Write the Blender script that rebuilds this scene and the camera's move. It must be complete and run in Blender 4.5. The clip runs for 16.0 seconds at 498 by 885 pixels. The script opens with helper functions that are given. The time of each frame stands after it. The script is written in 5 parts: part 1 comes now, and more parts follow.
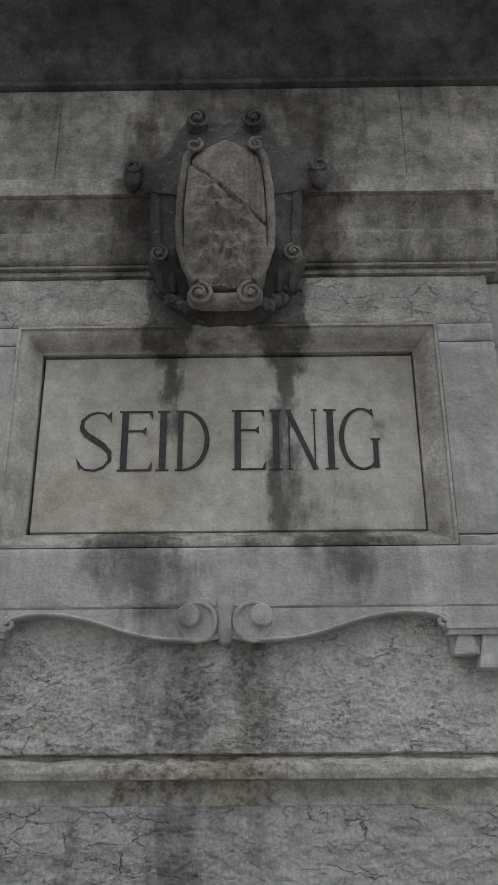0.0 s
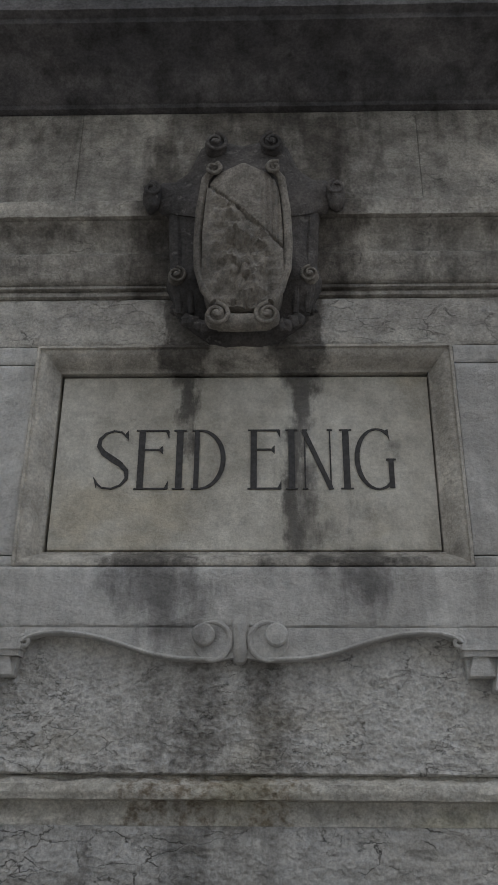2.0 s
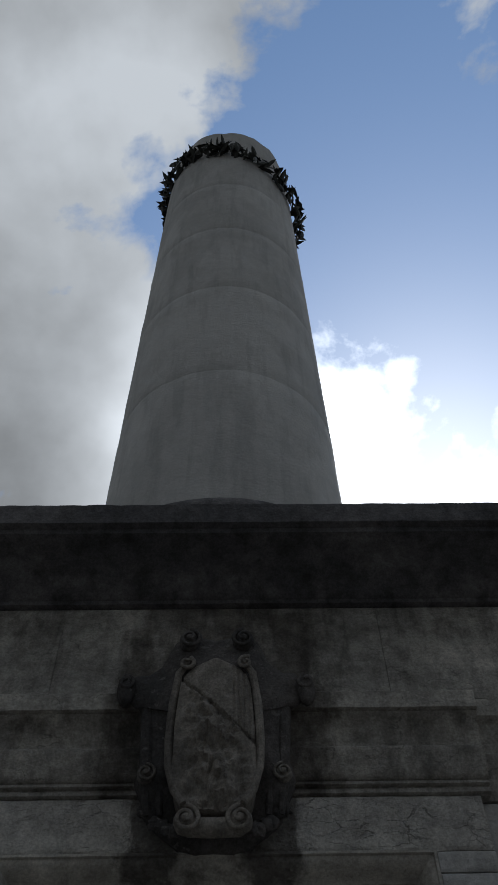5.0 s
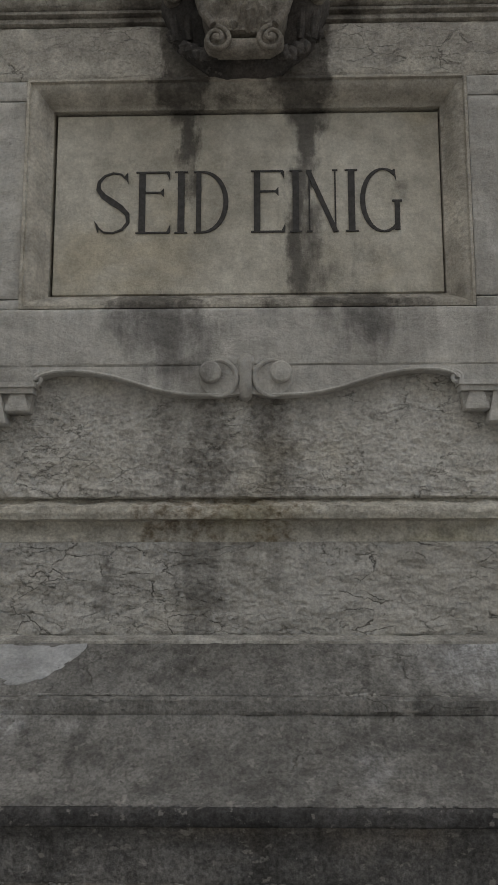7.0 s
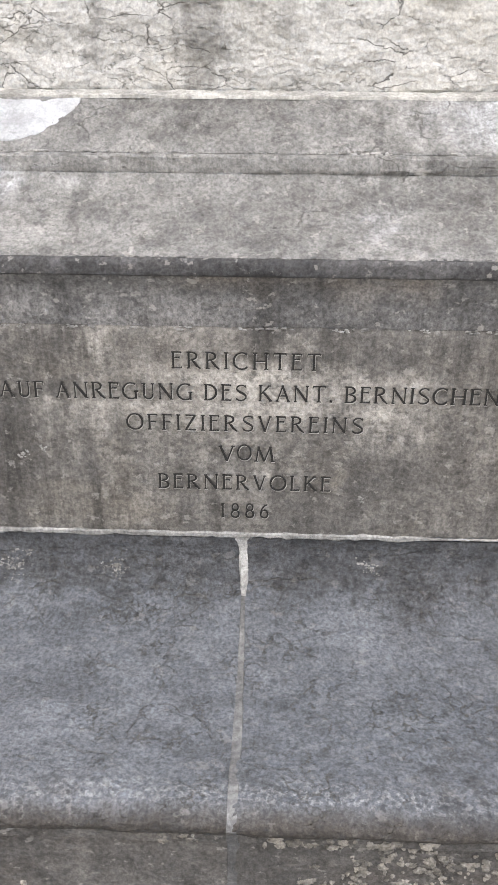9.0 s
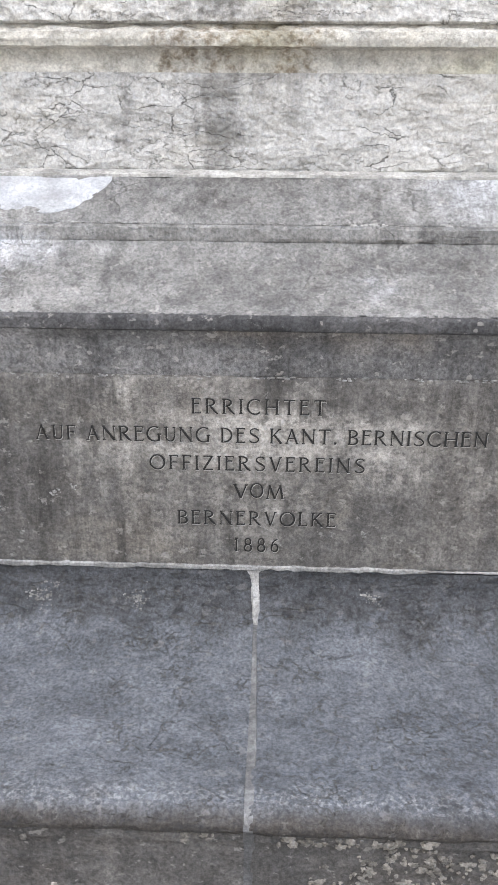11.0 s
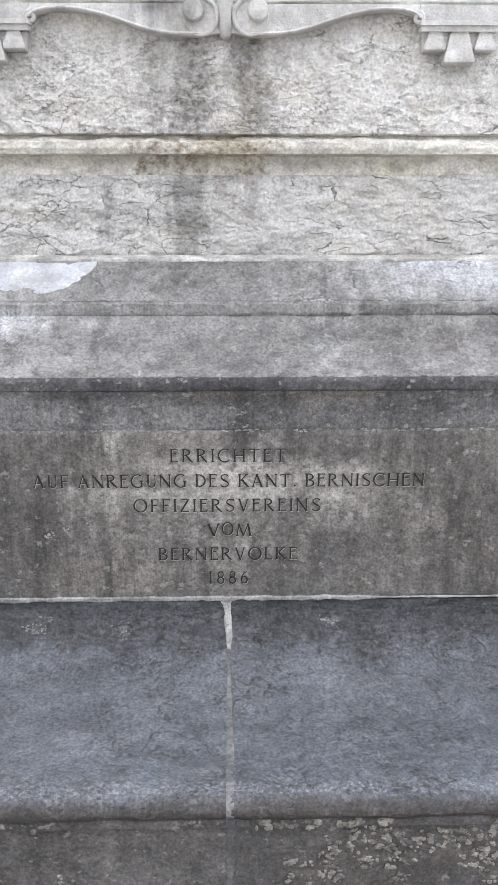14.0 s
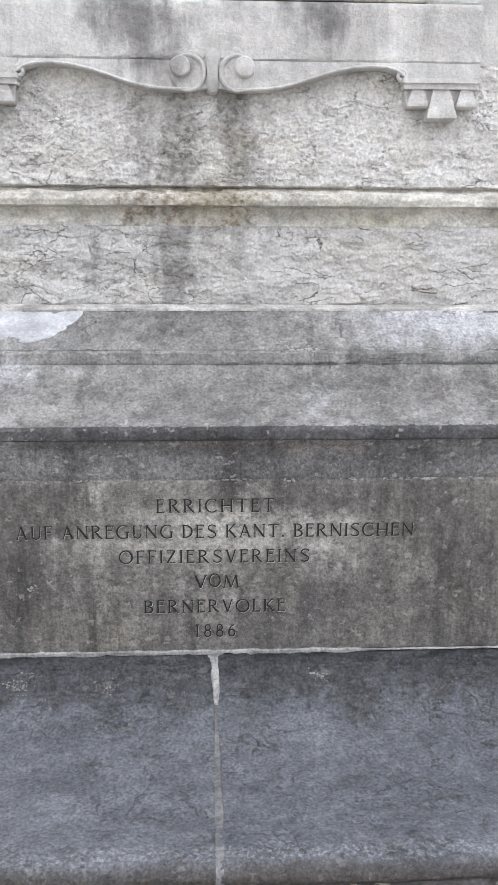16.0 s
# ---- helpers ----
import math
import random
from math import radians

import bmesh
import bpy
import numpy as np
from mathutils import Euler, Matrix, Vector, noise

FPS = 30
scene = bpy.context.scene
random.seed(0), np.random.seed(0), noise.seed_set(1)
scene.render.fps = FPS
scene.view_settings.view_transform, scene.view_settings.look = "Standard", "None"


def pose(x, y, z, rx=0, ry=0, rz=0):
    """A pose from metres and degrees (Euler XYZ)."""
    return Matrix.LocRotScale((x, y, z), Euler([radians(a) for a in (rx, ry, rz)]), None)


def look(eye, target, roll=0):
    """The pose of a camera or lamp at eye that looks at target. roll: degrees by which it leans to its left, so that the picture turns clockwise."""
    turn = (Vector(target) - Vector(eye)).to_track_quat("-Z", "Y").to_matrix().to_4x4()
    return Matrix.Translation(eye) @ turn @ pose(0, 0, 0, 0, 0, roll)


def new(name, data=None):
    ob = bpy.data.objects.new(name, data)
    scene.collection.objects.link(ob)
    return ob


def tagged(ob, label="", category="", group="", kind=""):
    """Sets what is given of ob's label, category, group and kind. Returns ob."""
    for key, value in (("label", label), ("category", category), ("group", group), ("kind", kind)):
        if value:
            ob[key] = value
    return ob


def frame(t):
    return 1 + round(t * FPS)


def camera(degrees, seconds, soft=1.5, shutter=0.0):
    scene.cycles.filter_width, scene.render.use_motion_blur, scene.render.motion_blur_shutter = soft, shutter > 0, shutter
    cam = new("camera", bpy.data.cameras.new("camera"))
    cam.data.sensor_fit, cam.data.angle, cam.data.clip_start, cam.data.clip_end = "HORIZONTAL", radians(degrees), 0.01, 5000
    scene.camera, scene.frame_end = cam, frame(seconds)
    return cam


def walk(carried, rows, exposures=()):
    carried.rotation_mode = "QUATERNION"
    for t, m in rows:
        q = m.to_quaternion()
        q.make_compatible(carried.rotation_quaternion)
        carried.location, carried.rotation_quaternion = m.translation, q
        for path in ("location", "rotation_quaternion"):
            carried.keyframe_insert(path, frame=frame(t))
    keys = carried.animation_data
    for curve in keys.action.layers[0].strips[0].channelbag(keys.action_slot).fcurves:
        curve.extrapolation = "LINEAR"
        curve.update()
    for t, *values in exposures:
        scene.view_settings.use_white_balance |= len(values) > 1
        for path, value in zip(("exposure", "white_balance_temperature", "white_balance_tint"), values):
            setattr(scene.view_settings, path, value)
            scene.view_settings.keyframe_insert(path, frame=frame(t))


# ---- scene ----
cam = camera(34.0, 16.0)
PATH = [
    (0, (0.075, -1.974, 2.248), (0.058, -0.119, 2.995), -0.4),
    (0.5, (0.071, -1.974, 2.247), (0.064, -0.11, 2.973), -0.2),
    (1, (0.069, -1.982, 2.249), (0.023, -0.115, 2.963), 0.4),
    (1.5, (0.069, -1.989, 2.249), (0.005, -0.133, 2.991), 0.6),
    (2, (0.068, -1.987, 2.249), (0.019, -0.149, 3.035), 0.4),
    (2.5, (0.075, -1.988, 2.25), (0.043, -0.145, 3.027), 0.1),
    (3, (0.073, -2.004, 2.26), (0.06, -0.165, 3.044), -0.3),
    (3.5, (0.078, -2.048, 2.296), (0.085, -0.322, 3.308), -0.8),
    (4, (0.077, -2.089, 2.321), (0.103, -0.484, 3.513), -1.2),
    (4.2, (0.075, -2.1, 2.319), (0.106, -0.601, 3.643), -1.45),
    (5.25, (0.06, -2.07, 2.25), (0.085, -0.95, 3.91), -1.25),
    (6.3, (0.047, -2.035, 2.171), (-0.006, -0.324, 3.205), -0.8),
    (6.5, (0.044, -2.036, 2.162), (-0.009, -0.226, 3.011), -0.2),
    (7, (0.052, -1.984, 2.126), (0.006, -0.007, 2.422), -0.1),
    (7.1, (0.051, -1.975, 2.122), (0.015, 0.014, 2.324), -0.5),
    (7.5, (0.044, -1.925, 2.082), (-0.004, 0.069, 1.937), 0.1),
    (8, (0.068, -1.898, 2.035), (0.019, 0.033, 1.516), 0.0),
    (8.5, (0.081, -1.899, 2.019), (0.019, -0.058, 1.241), 0.2),
    (9, (0.058, -1.936, 2.012), (-0.001, -0.121, 1.173), 0.4),
    (9.5, (0.034, -1.987, 2.014), (0.004, -0.148, 1.227), 0.6),
    (9.7, (0.031, -1.998, 2.016), (0.009, -0.153, 1.244), 0.8),
    (11.8, (0.04, -2.294, 2.051), (-0.042, -0.407, 1.393), 0.3),
    (12, (0.029, -2.352, 2.06), (-0.05, -0.463, 1.408), 0.3),
    (12.5, (-0.003, -2.406, 2.075), (-0.024, -0.505, 1.456), 0.5),
    (13, (-0.01, -2.399, 2.077), (0.005, -0.489, 1.485), 0.5),
    (13.5, (-0.001, -2.393, 2.074), (0.031, -0.475, 1.507), 0.3),
    (14, (0.015, -2.403, 2.079), (0.053, -0.478, 1.536), -0.0),
    (14.5, (0.018, -2.412, 2.082), (0.068, -0.482, 1.56), -0.1),
    (15, (0.017, -2.417, 2.079), (0.074, -0.48, 1.582), -0.0),
    (15.5, (0.002, -2.404, 2.083), (0.065, -0.461, 1.611), 0.2),
    (16, (-0.004, -2.38, 2.081), (0.084, -0.429, 1.649), 0.2),
]
EXPOSURES = [(0, 0.7, 6250, 11), (2.0, 0.4, 6300, 11), (3.0, 0.15, 6300, 11), (3.5, -0.55, 6100, 9), (4.0, -1.15, 5950, 8), (4.2, -1.3, 5900, 8), (5.2, -1.3, 5900, 8), (6.3, -0.7, 6400, 10),
             (6.6, -0.35, 6650, 11), (7.0, 0.35, 6950, 10), (7.5, 1.0, 7200, 8), (8.0, 1.85, 7000, 10), (8.3, 2.3, 6850, 11), (9.0, 2.68, 6750, 14), (9.7, 2.68, 6650, 14),
             (11.8, 2.5, 6300, 14), (14.0, 2.45, 6300, 14), (16.0, 2.35, 6300, 14)]
walk(cam, [(t, look(eye, target, roll)) for t, eye, target, roll in PATH], EXPOSURES)

# ---- world and sun ----
SUN_ELEV, SUN_AZ = radians(47.3), radians(20.4)      # above the horizon; from +y towards +x
world = bpy.data.worlds.new("sky")
scene.world = world
world.use_nodes = True


def add_world():
    nt = world.node_tree
    nt.nodes.clear()
    out = nt.nodes.new("ShaderNodeOutputWorld")
    bg = nt.nodes.new("ShaderNodeBackground")
    sky = nt.nodes.new("ShaderNodeTexSky")
    sky.sky_type = "NISHITA"
    sky.sun_disc = False
    sky.sun_elevation = SUN_ELEV
    sky.sun_rotation = SUN_AZ
    sky.air_density, sky.dust_density, sky.ozone_density = 1.0, 0.6, 4.0
    coord = nt.nodes.new("ShaderNodeTexCoord")
    cloud = nt.nodes.new("ShaderNodeTexNoise")
    cloud.inputs["Scale"].default_value = 3.1
    cloud.inputs["Detail"].default_value = 9
    cloud.inputs["Roughness"].default_value = 0.56
    cloud.inputs["Distortion"].default_value = 0.25
    shift = nt.nodes.new("ShaderNodeMapping")
    shift.inputs["Location"].default_value = (0.35, 0.2, 0.1)
    nt.links.new(coord.outputs["Generated"], shift.inputs["Vector"])
    nt.links.new(shift.outputs["Vector"], cloud.inputs["Vector"])
    cover = nt.nodes.new("ShaderNodeValToRGB")
    cover.color_ramp.elements[0].position, cover.color_ramp.elements[1].position = 0.36, 0.425
    # a blue gap between the clouds, up and to the side of the sun
    gap = nt.nodes.new("ShaderNodeVectorMath")
    gap.operation = "DOT_PRODUCT"
    nt.links.new(coord.outputs["Generated"], gap.inputs[0])
    gap.inputs[1].default_value = Vector((0.33, 0.42, 0.99)).normalized()
    hole = nt.nodes.new("ShaderNodeMapRange")
    hole.interpolation_type = "SMOOTHSTEP"
    nt.links.new(gap.outputs["Value"], hole.inputs["Value"])
    hole.inputs["From Min"].default_value, hole.inputs["From Max"].default_value = 0.90, 1.0
    hole.inputs["To Min"].default_value, hole.inputs["To Max"].default_value = 0.0, 0.20
    less = nt.nodes.new("ShaderNodeMath")
    less.operation = "SUBTRACT"
    nt.links.new(cloud.outputs["Fac"], less.inputs[0])
    nt.links.new(hole.outputs["Result"], less.inputs[1])
    nt.links.new(less.outputs["Value"], cover.inputs["Fac"])
    shade = nt.nodes.new("ShaderNodeTexNoise")
    shade.inputs["Scale"].default_value = 3.6
    shade.inputs["Detail"].default_value = 7
    nt.links.new(shift.outputs["Vector"], shade.inputs["Vector"])
    tone = nt.nodes.new("ShaderNodeValToRGB")
    tone.color_ramp.elements[0].position, tone.color_ramp.elements[0].color = 0.33, (3.3, 3.25, 3.15, 1)
    tone.color_ramp.elements[1].position, tone.color_ramp.elements[1].color = 0.67, (7.2, 7.18, 7.1, 1)
    nt.links.new(shade.outputs["Fac"], tone.inputs["Fac"])
    # overcast gradient towards the zenith, and clouds that glow round the sun
    split = nt.nodes.new("ShaderNodeSeparateXYZ")
    nt.links.new(coord.outputs["Generated"], split.inputs[0])
    zen = nt.nodes.new("ShaderNodeMapRange")
    nt.links.new(split.outputs["Z"], zen.inputs["Value"])
    zen.inputs["From Min"].default_value, zen.inputs["From Max"].default_value = 0.0, 1.0
    zen.inputs["To Min"].default_value, zen.inputs["To Max"].default_value = 0.35, 1.25
    dot = nt.nodes.new("ShaderNodeVectorMath")
    dot.operation = "DOT_PRODUCT"
    nt.links.new(coord.outputs["Generated"], dot.inputs[0])
    dot.inputs[1].default_value = (math.cos(SUN_ELEV) * math.sin(SUN_AZ), math.cos(SUN_ELEV) * math.cos(SUN_AZ), math.sin(SUN_ELEV))
    near = nt.nodes.new("ShaderNodeMapRange")
    near.interpolation_type = "SMOOTHSTEP"
    nt.links.new(dot.outputs["Value"], near.inputs["Value"])
    near.inputs["From Min"].default_value, near.inputs["From Max"].default_value = 0.875, 1.0
    near.inputs["To Min"].default_value, near.inputs["To Max"].default_value = 1.0, 3.6
    away = nt.nodes.new("ShaderNodeMapRange")
    away.interpolation_type = "SMOOTHSTEP"
    nt.links.new(dot.outputs["Value"], away.inputs["Value"])
    away.inputs["From Min"].default_value, away.inputs["From Max"].default_value = -0.4, 0.75
    away.inputs["To Min"].default_value, away.inputs["To Max"].default_value = 0.5, 1.1
    both = nt.nodes.new("ShaderNodeMath")
    both.operation = "MULTIPLY"
    nt.links.new(zen.outputs["Result"], both.inputs[0])
    nt.links.new(away.outputs["Result"], both.inputs[1])
    gain = nt.nodes.new("ShaderNodeMath")
    gain.operation = "MULTIPLY"
    nt.links.new(both.outputs["Value"], gain.inputs[0])
    nt.links.new(near.outputs["Result"], gain.inputs[1])
    lit = nt.nodes.new("ShaderNodeVectorMath")
    lit.operation = "SCALE"
    nt.links.new(tone.outputs["Color"], lit.inputs[0])
    nt.links.new(gain.outputs["Value"], lit.inputs["Scale"])
    mix = nt.nodes.new("ShaderNodeMix")
    mix.data_type = "RGBA"
    nt.links.new(cover.outputs["Color"], mix.inputs["Factor"])
    clear = nt.nodes.new("ShaderNodeVectorMath")
    clear.operation = "MULTIPLY"
    clear.inputs[1].default_value = (2.3, 2.3, 2.1)
    nt.links.new(sky.outputs["Color"], clear.inputs[0])
    nt.links.new(clear.outputs["Vector"], mix.inputs["A"])
    nt.links.new(lit.outputs["Vector"], mix.inputs["B"])
    nt.links.new(mix.outputs["Result"], bg.inputs["Color"])
    bg.inputs["Strength"].default_value = 0.15
    nt.links.new(bg.outputs["Background"], out.inputs["Surface"])


add_world()
sun_data = bpy.data.lights.new("sun", "SUN")
sun_data.energy, sun_data.angle, sun_data.color = 3.0, radians(0.6), (1.0, 0.95, 0.88)
sun = new("sun", sun_data)
sun_way = Vector((math.cos(SUN_ELEV) * math.sin(SUN_AZ), math.cos(SUN_ELEV) * math.cos(SUN_AZ), math.sin(SUN_ELEV)))
sun.matrix_world = look(sun_way * 60, (0, 0, 0))


# ---- materials ----
class Net:
    """Short hand for the nodes of one material."""

    def __init__(self, name):
        self.mat = bpy.data.materials.new(name)
        self.mat.use_nodes = True
        self.nt = self.mat.node_tree
        self.bsdf = self.nt.nodes["Principled BSDF"]
        self.pos = self.nt.nodes.new("ShaderNodeNewGeometry").outputs["Position"]

    def put(self, socket, value):
        if isinstance(value, bpy.types.NodeSocket):
            self.nt.links.new(value, socket)
        else:
            socket.default_value = value

    def scaled(self, sx, sy, sz, shift=(0, 0, 0)):
        n = self.nt.nodes.new("ShaderNodeMapping")
        n.inputs["Scale"].default_value = (sx, sy, sz)
        n.inputs["Location"].default_value = shift
        self.nt.links.new(self.pos, n.inputs["Vector"])
        return n.outputs["Vector"]

    def noise(self, scale, detail=4.0, rough=0.55, vec=None, distort=0.0):
        n = self.nt.nodes.new("ShaderNodeTexNoise")
        n.inputs["Scale"].default_value = scale
        n.inputs["Detail"].default_value = detail
        n.inputs["Roughness"].default_value = rough
        n.inputs["Distortion"].default_value = distort
        self.nt.links.new(self.pos if vec is None else vec, n.inputs["Vector"])
        return n.outputs["Fac"]

    def math(self, op, a, b=0.0, clamp=False):
        n = self.nt.nodes.new("ShaderNodeMath")
        n.operation, n.use_clamp = op, clamp
        self.put(n.inputs[0], a)
        self.put(n.inputs[1], b)
        return n.outputs[0]

    def step(self, x, lo, hi, to_lo=0.0, to_hi=1.0):
        n = self.nt.nodes.new("ShaderNodeMapRange")
        n.interpolation_type = "SMOOTHSTEP"
        self.put(n.inputs["Value"], x)
        n.inputs["From Min"].default_value, n.inputs["From Max"].default_value = lo, hi
        n.inputs["To Min"].default_value, n.inputs["To Max"].default_value = to_lo, to_hi
        return n.outputs["Result"]

    def mix(self, fac, a, b, blend="MIX"):
        n = self.nt.nodes.new("ShaderNodeMix")
        n.data_type, n.blend_type = "RGBA", blend
        self.put(n.inputs["Factor"], fac)
        for key, v in (("A", a), ("B", b)):
            self.put(n.inputs[key], v if isinstance(v, bpy.types.NodeSocket) else (*v, 1))
        return n.outputs["Result"]

    def grey(self, value):
        n = self.nt.nodes.new("ShaderNodeCombineColor")
        for k in range(3):
            self.put(n.inputs[k], value)
        return n.outputs["Color"]

    def axis(self, k):
        n = self.nt.nodes.new("ShaderNodeSeparateXYZ")
        self.nt.links.new(self.pos, n.inputs[0])
        return n.outputs[k]

    def bump(self, height, strength, distance, under=None):
        n = self.nt.nodes.new("ShaderNodeBump")
        n.inputs["Strength"].default_value, n.inputs["Distance"].default_value = strength, distance
        self.nt.links.new(height, n.inputs["Height"])
        if under is not None:
            self.nt.links.new(under, n.inputs["Normal"])
        return n.outputs["Normal"]


def streaks(net, rows, seed=0.0, soft=(0.22, 0.75), spots=1.5):
    """The mask of run-off stains with broken edges: rows of x, half width, lower and upper z, strength."""
    x, z = net.axis("X"), net.axis("Z")
    wob = net.noise(7, 4, 0.65, net.scaled(1, 1, 0.6, (seed, 0, 0)))
    ripple = net.noise(31, 5, 0.7, net.scaled(1, 1, 0.45, (seed, 3, 0)))
    xw = net.math("ADD", x, net.math("MULTIPLY", net.math("SUBTRACT", wob, 0.5), 0.13))
    xw = net.math("ADD", xw, net.math("MULTIPLY", net.math("SUBTRACT", ripple, 0.5), 0.07))
    long = net.noise(1, 5, 0.65, net.scaled(30, 30, 4.0, (seed, 0, 0)))
    blot = net.noise(19, 6, 0.7, net.scaled(1, 1, 0.7, (0, seed, 2)))
    total = None
    for cx, half, z0, z1, strength in rows:
        d = net.math("ABSOLUTE", net.math("SUBTRACT", xw, cx))
        m = net.step(d, 0.0, half * 2.0, 1.0, 0.0)
        m = net.math("MULTIPLY", m, net.step(z, z0 - 0.06, z0 + 0.12))
        m = net.math("MULTIPLY", m, net.step(z, z1 - 0.03, z1 + 0.04, 1.0, 0.0))
        m = net.math("MULTIPLY", m, strength)
        total = m if total is None else net.math("MAXIMUM", total, m)
    grit = net.math("ADD", net.math("MULTIPLY", net.math("SUBTRACT", long, 0.5), 0.9), net.math("MULTIPLY", net.math("SUBTRACT", blot, 0.5), spots))
    level = net.math("ADD", total, net.math("MULTIPLY", grit, net.step(total, 0.0, 0.5)))
    return net.math("MULTIPLY", net.step(level, *soft), 0.9, clamp=True)


def dark_of(c):
    return [0.4 * v for v in c]


def stone(name, light, dark, soil=(0.045, 0.043, 0.042), stain_rows=(), patch=(0.42, 0.62), cracks=0.0,
          grain=0.6, pits=0.3, lichen=0.0, tint=None, pale=0.0, runs=0.0, scale=1.0, rough=0.88, clean_rows=(), clean=(0.3, 0.3, 0.3), peck=0.0, stain=(0.26, 0.25, 0.245), stain_hold=0.7, cloudy=0.8,
          crack_fine=0.0, lichen_side=0.0, knock=0.003, stain_soft=(0.22, 0.75), spots=1.5, chip=0.0, vert=0.0, whole=0.0, horiz=0.0, lip=None):
    """Weathered stone: two tones in patches, grain, cracks, run-off stains, pits, pale flakes and lichen."""
    net = Net(name)
    blot = net.noise(2.6 * scale, 6, 0.62, net.scaled(1, 1, 0.8, (3.1, 0, 1.7)), 0.4)
    col = net.mix(net.step(blot, *patch), dark, light)
    if tint:
        col = net.mix(net.math("MULTIPLY", net.step(net.noise(3.7, 4, 0.6, net.scaled(0.7, 1, 1.3, (9, 2, 4))), 0.5, 0.68), 0.75), col, tint)
    if runs:
        run = net.noise(1, 5, 0.6, net.scaled(13, 13, 1.3, (2, 0, 5)))
        col = net.mix(net.math("MULTIPLY", net.step(run, 0.48, 0.66), runs), col, soil)
    if lip:
        # a rounded nose: darker brown on its front, pale weathered specks along its edge
        front, edge, brown_tone, worn = lip
        depth = net.math("ADD", net.axis("Y"), net.math("MULTIPLY", net.math("SUBTRACT", net.noise(14, 5, 0.65), 0.5), 0.05))
        band = net.math("MULTIPLY", net.step(depth, front - 0.01, front + 0.03), net.step(depth, edge - 0.05, edge + 0.05, 1.0, 0.0))
        speck = net.step(net.noise(95, 5, 0.7, net.scaled(1, 1, 1, (3, 9, 1))), 0.47, 0.60)
        col = net.mix(net.math("MULTIPLY", net.math("MULTIPLY", band, speck), 0.85), col, worn)
        col = net.mix(net.math("MULTIPLY", net.step(depth, front - 0.022, front + 0.022, 1.0, 0.0), 0.9), col, brown_tone)
    if clean_rows:
        col = net.mix(streaks(net, clean_rows, 4.0, (0.05, 1.0)), col, clean)
    mid = net.noise(17, 8, 0.74)
    col = net.mix(cloudy, col, net.grey(net.step(mid, 0.3, 0.7, 0.5, 1.3)), "MULTIPLY")
    fine = net.noise(130, 5, 0.75)
    col = net.mix(grain, col, net.grey(net.step(fine, 0.28, 0.72, 0.42, 1.43)), "MULTIPLY")
    dents = net.noise(44, 5, 0.66, net.scaled(1, 1, 1.25, (5, 5, 5)), 0.1)
    if vert:
        rain = net.noise(1, 8, 0.74, net.scaled(21, 21, 2.4, (7, 1, 2)), 0.3)
        much = net.step(net.noise(3.4, 4, 0.6, net.scaled(1, 1, 0.7, (2, 8, 1))), 0.36, 0.64, 0.25 * vert, 1.25 * vert)
        col = net.mix(much, col, net.grey(net.step(rain, 0.32, 0.68, 0.5, 1.3)), "MULTIPLY")
    if horiz:
        bands = net.noise(1, 8, 0.72, net.scaled(5.5, 9, 26, (1, 4, 9)), 0.5)
        col = net.mix(horiz, col, net.grey(net.step(bands, 0.34, 0.66, 0.55, 1.45)), "MULTIPLY")
    facet = None
    if chip:
        warp = net.nt.nodes.new("ShaderNodeTexNoise")
        warp.inputs["Scale"].default_value, warp.inputs["Detail"].default_value = 30, 4
        net.nt.links.new(net.pos, warp.inputs["Vector"])
        push = net.nt.nodes.new("ShaderNodeVectorMath")
        push.operation = "MULTIPLY_ADD"
        net.nt.links.new(warp.outputs["Color"], push.inputs[0])
        push.inputs[1].default_value = (0.035, 0.035, 0.035)
        net.nt.links.new(net.scaled(1, 1, 1.35), push.inputs[2])
        cell = net.nt.nodes.new("ShaderNodeTexVoronoi")
        cell.inputs["Scale"].default_value = 62
        net.nt.links.new(push.outputs["Vector"], cell.inputs["Vector"])
        facet = cell.outputs["Distance"]
        col = net.mix(chip, col, net.grey(net.step(facet, 0.05, 0.75, 0.62, 1.18)), "MULTIPLY")
    if peck:
        col = net.mix(net.math("MULTIPLY", net.step(dents, 0.34, 0.46, 1.0, 0.0), peck), col, dark_of(dark))
    if stain_rows:
        col = net.mix(net.math("MULTIPLY", streaks(net, stain_rows, 0.0, stain_soft, spots), net.step(dents, 0.36, 0.60, 1.0, stain_hold)), col, stain, "MULTIPLY")
    crack = None
    if cracks:
        shake = net.nt.nodes.new("ShaderNodeTexNoise")
        shake.inputs["Scale"].default_value, shake.inputs["Detail"].default_value, shake.inputs["Roughness"].default_value = 14, 6, 0.62
        net.nt.links.new(net.pos, shake.inputs["Vector"])
        jag = net.nt.nodes.new("ShaderNodeVectorMath")
        jag.operation = "MULTIPLY_ADD"
        net.nt.links.new(shake.outputs["Color"], jag.inputs[0])
        jag.inputs[1].default_value = (0.9, 0.3, 1.1)
        net.nt.links.new(net.scaled(8.5, 5, 23, (2, 3, 1)), jag.inputs[2])
        split = net.nt.nodes.new("ShaderNodeTexVoronoi")
        split.feature = "DISTANCE_TO_EDGE"
        split.inputs["Scale"].default_value = 1.0
        net.nt.links.new(jag.outputs["Vector"], split.inputs["Vector"])
        ridge = split.outputs["Distance"]
        where = net.step(net.noise(4.2, 3, 0.5, net.scaled(1, 1, 1.6, (6, 1, 2))), 0.42 - whole, 0.58 - whole)
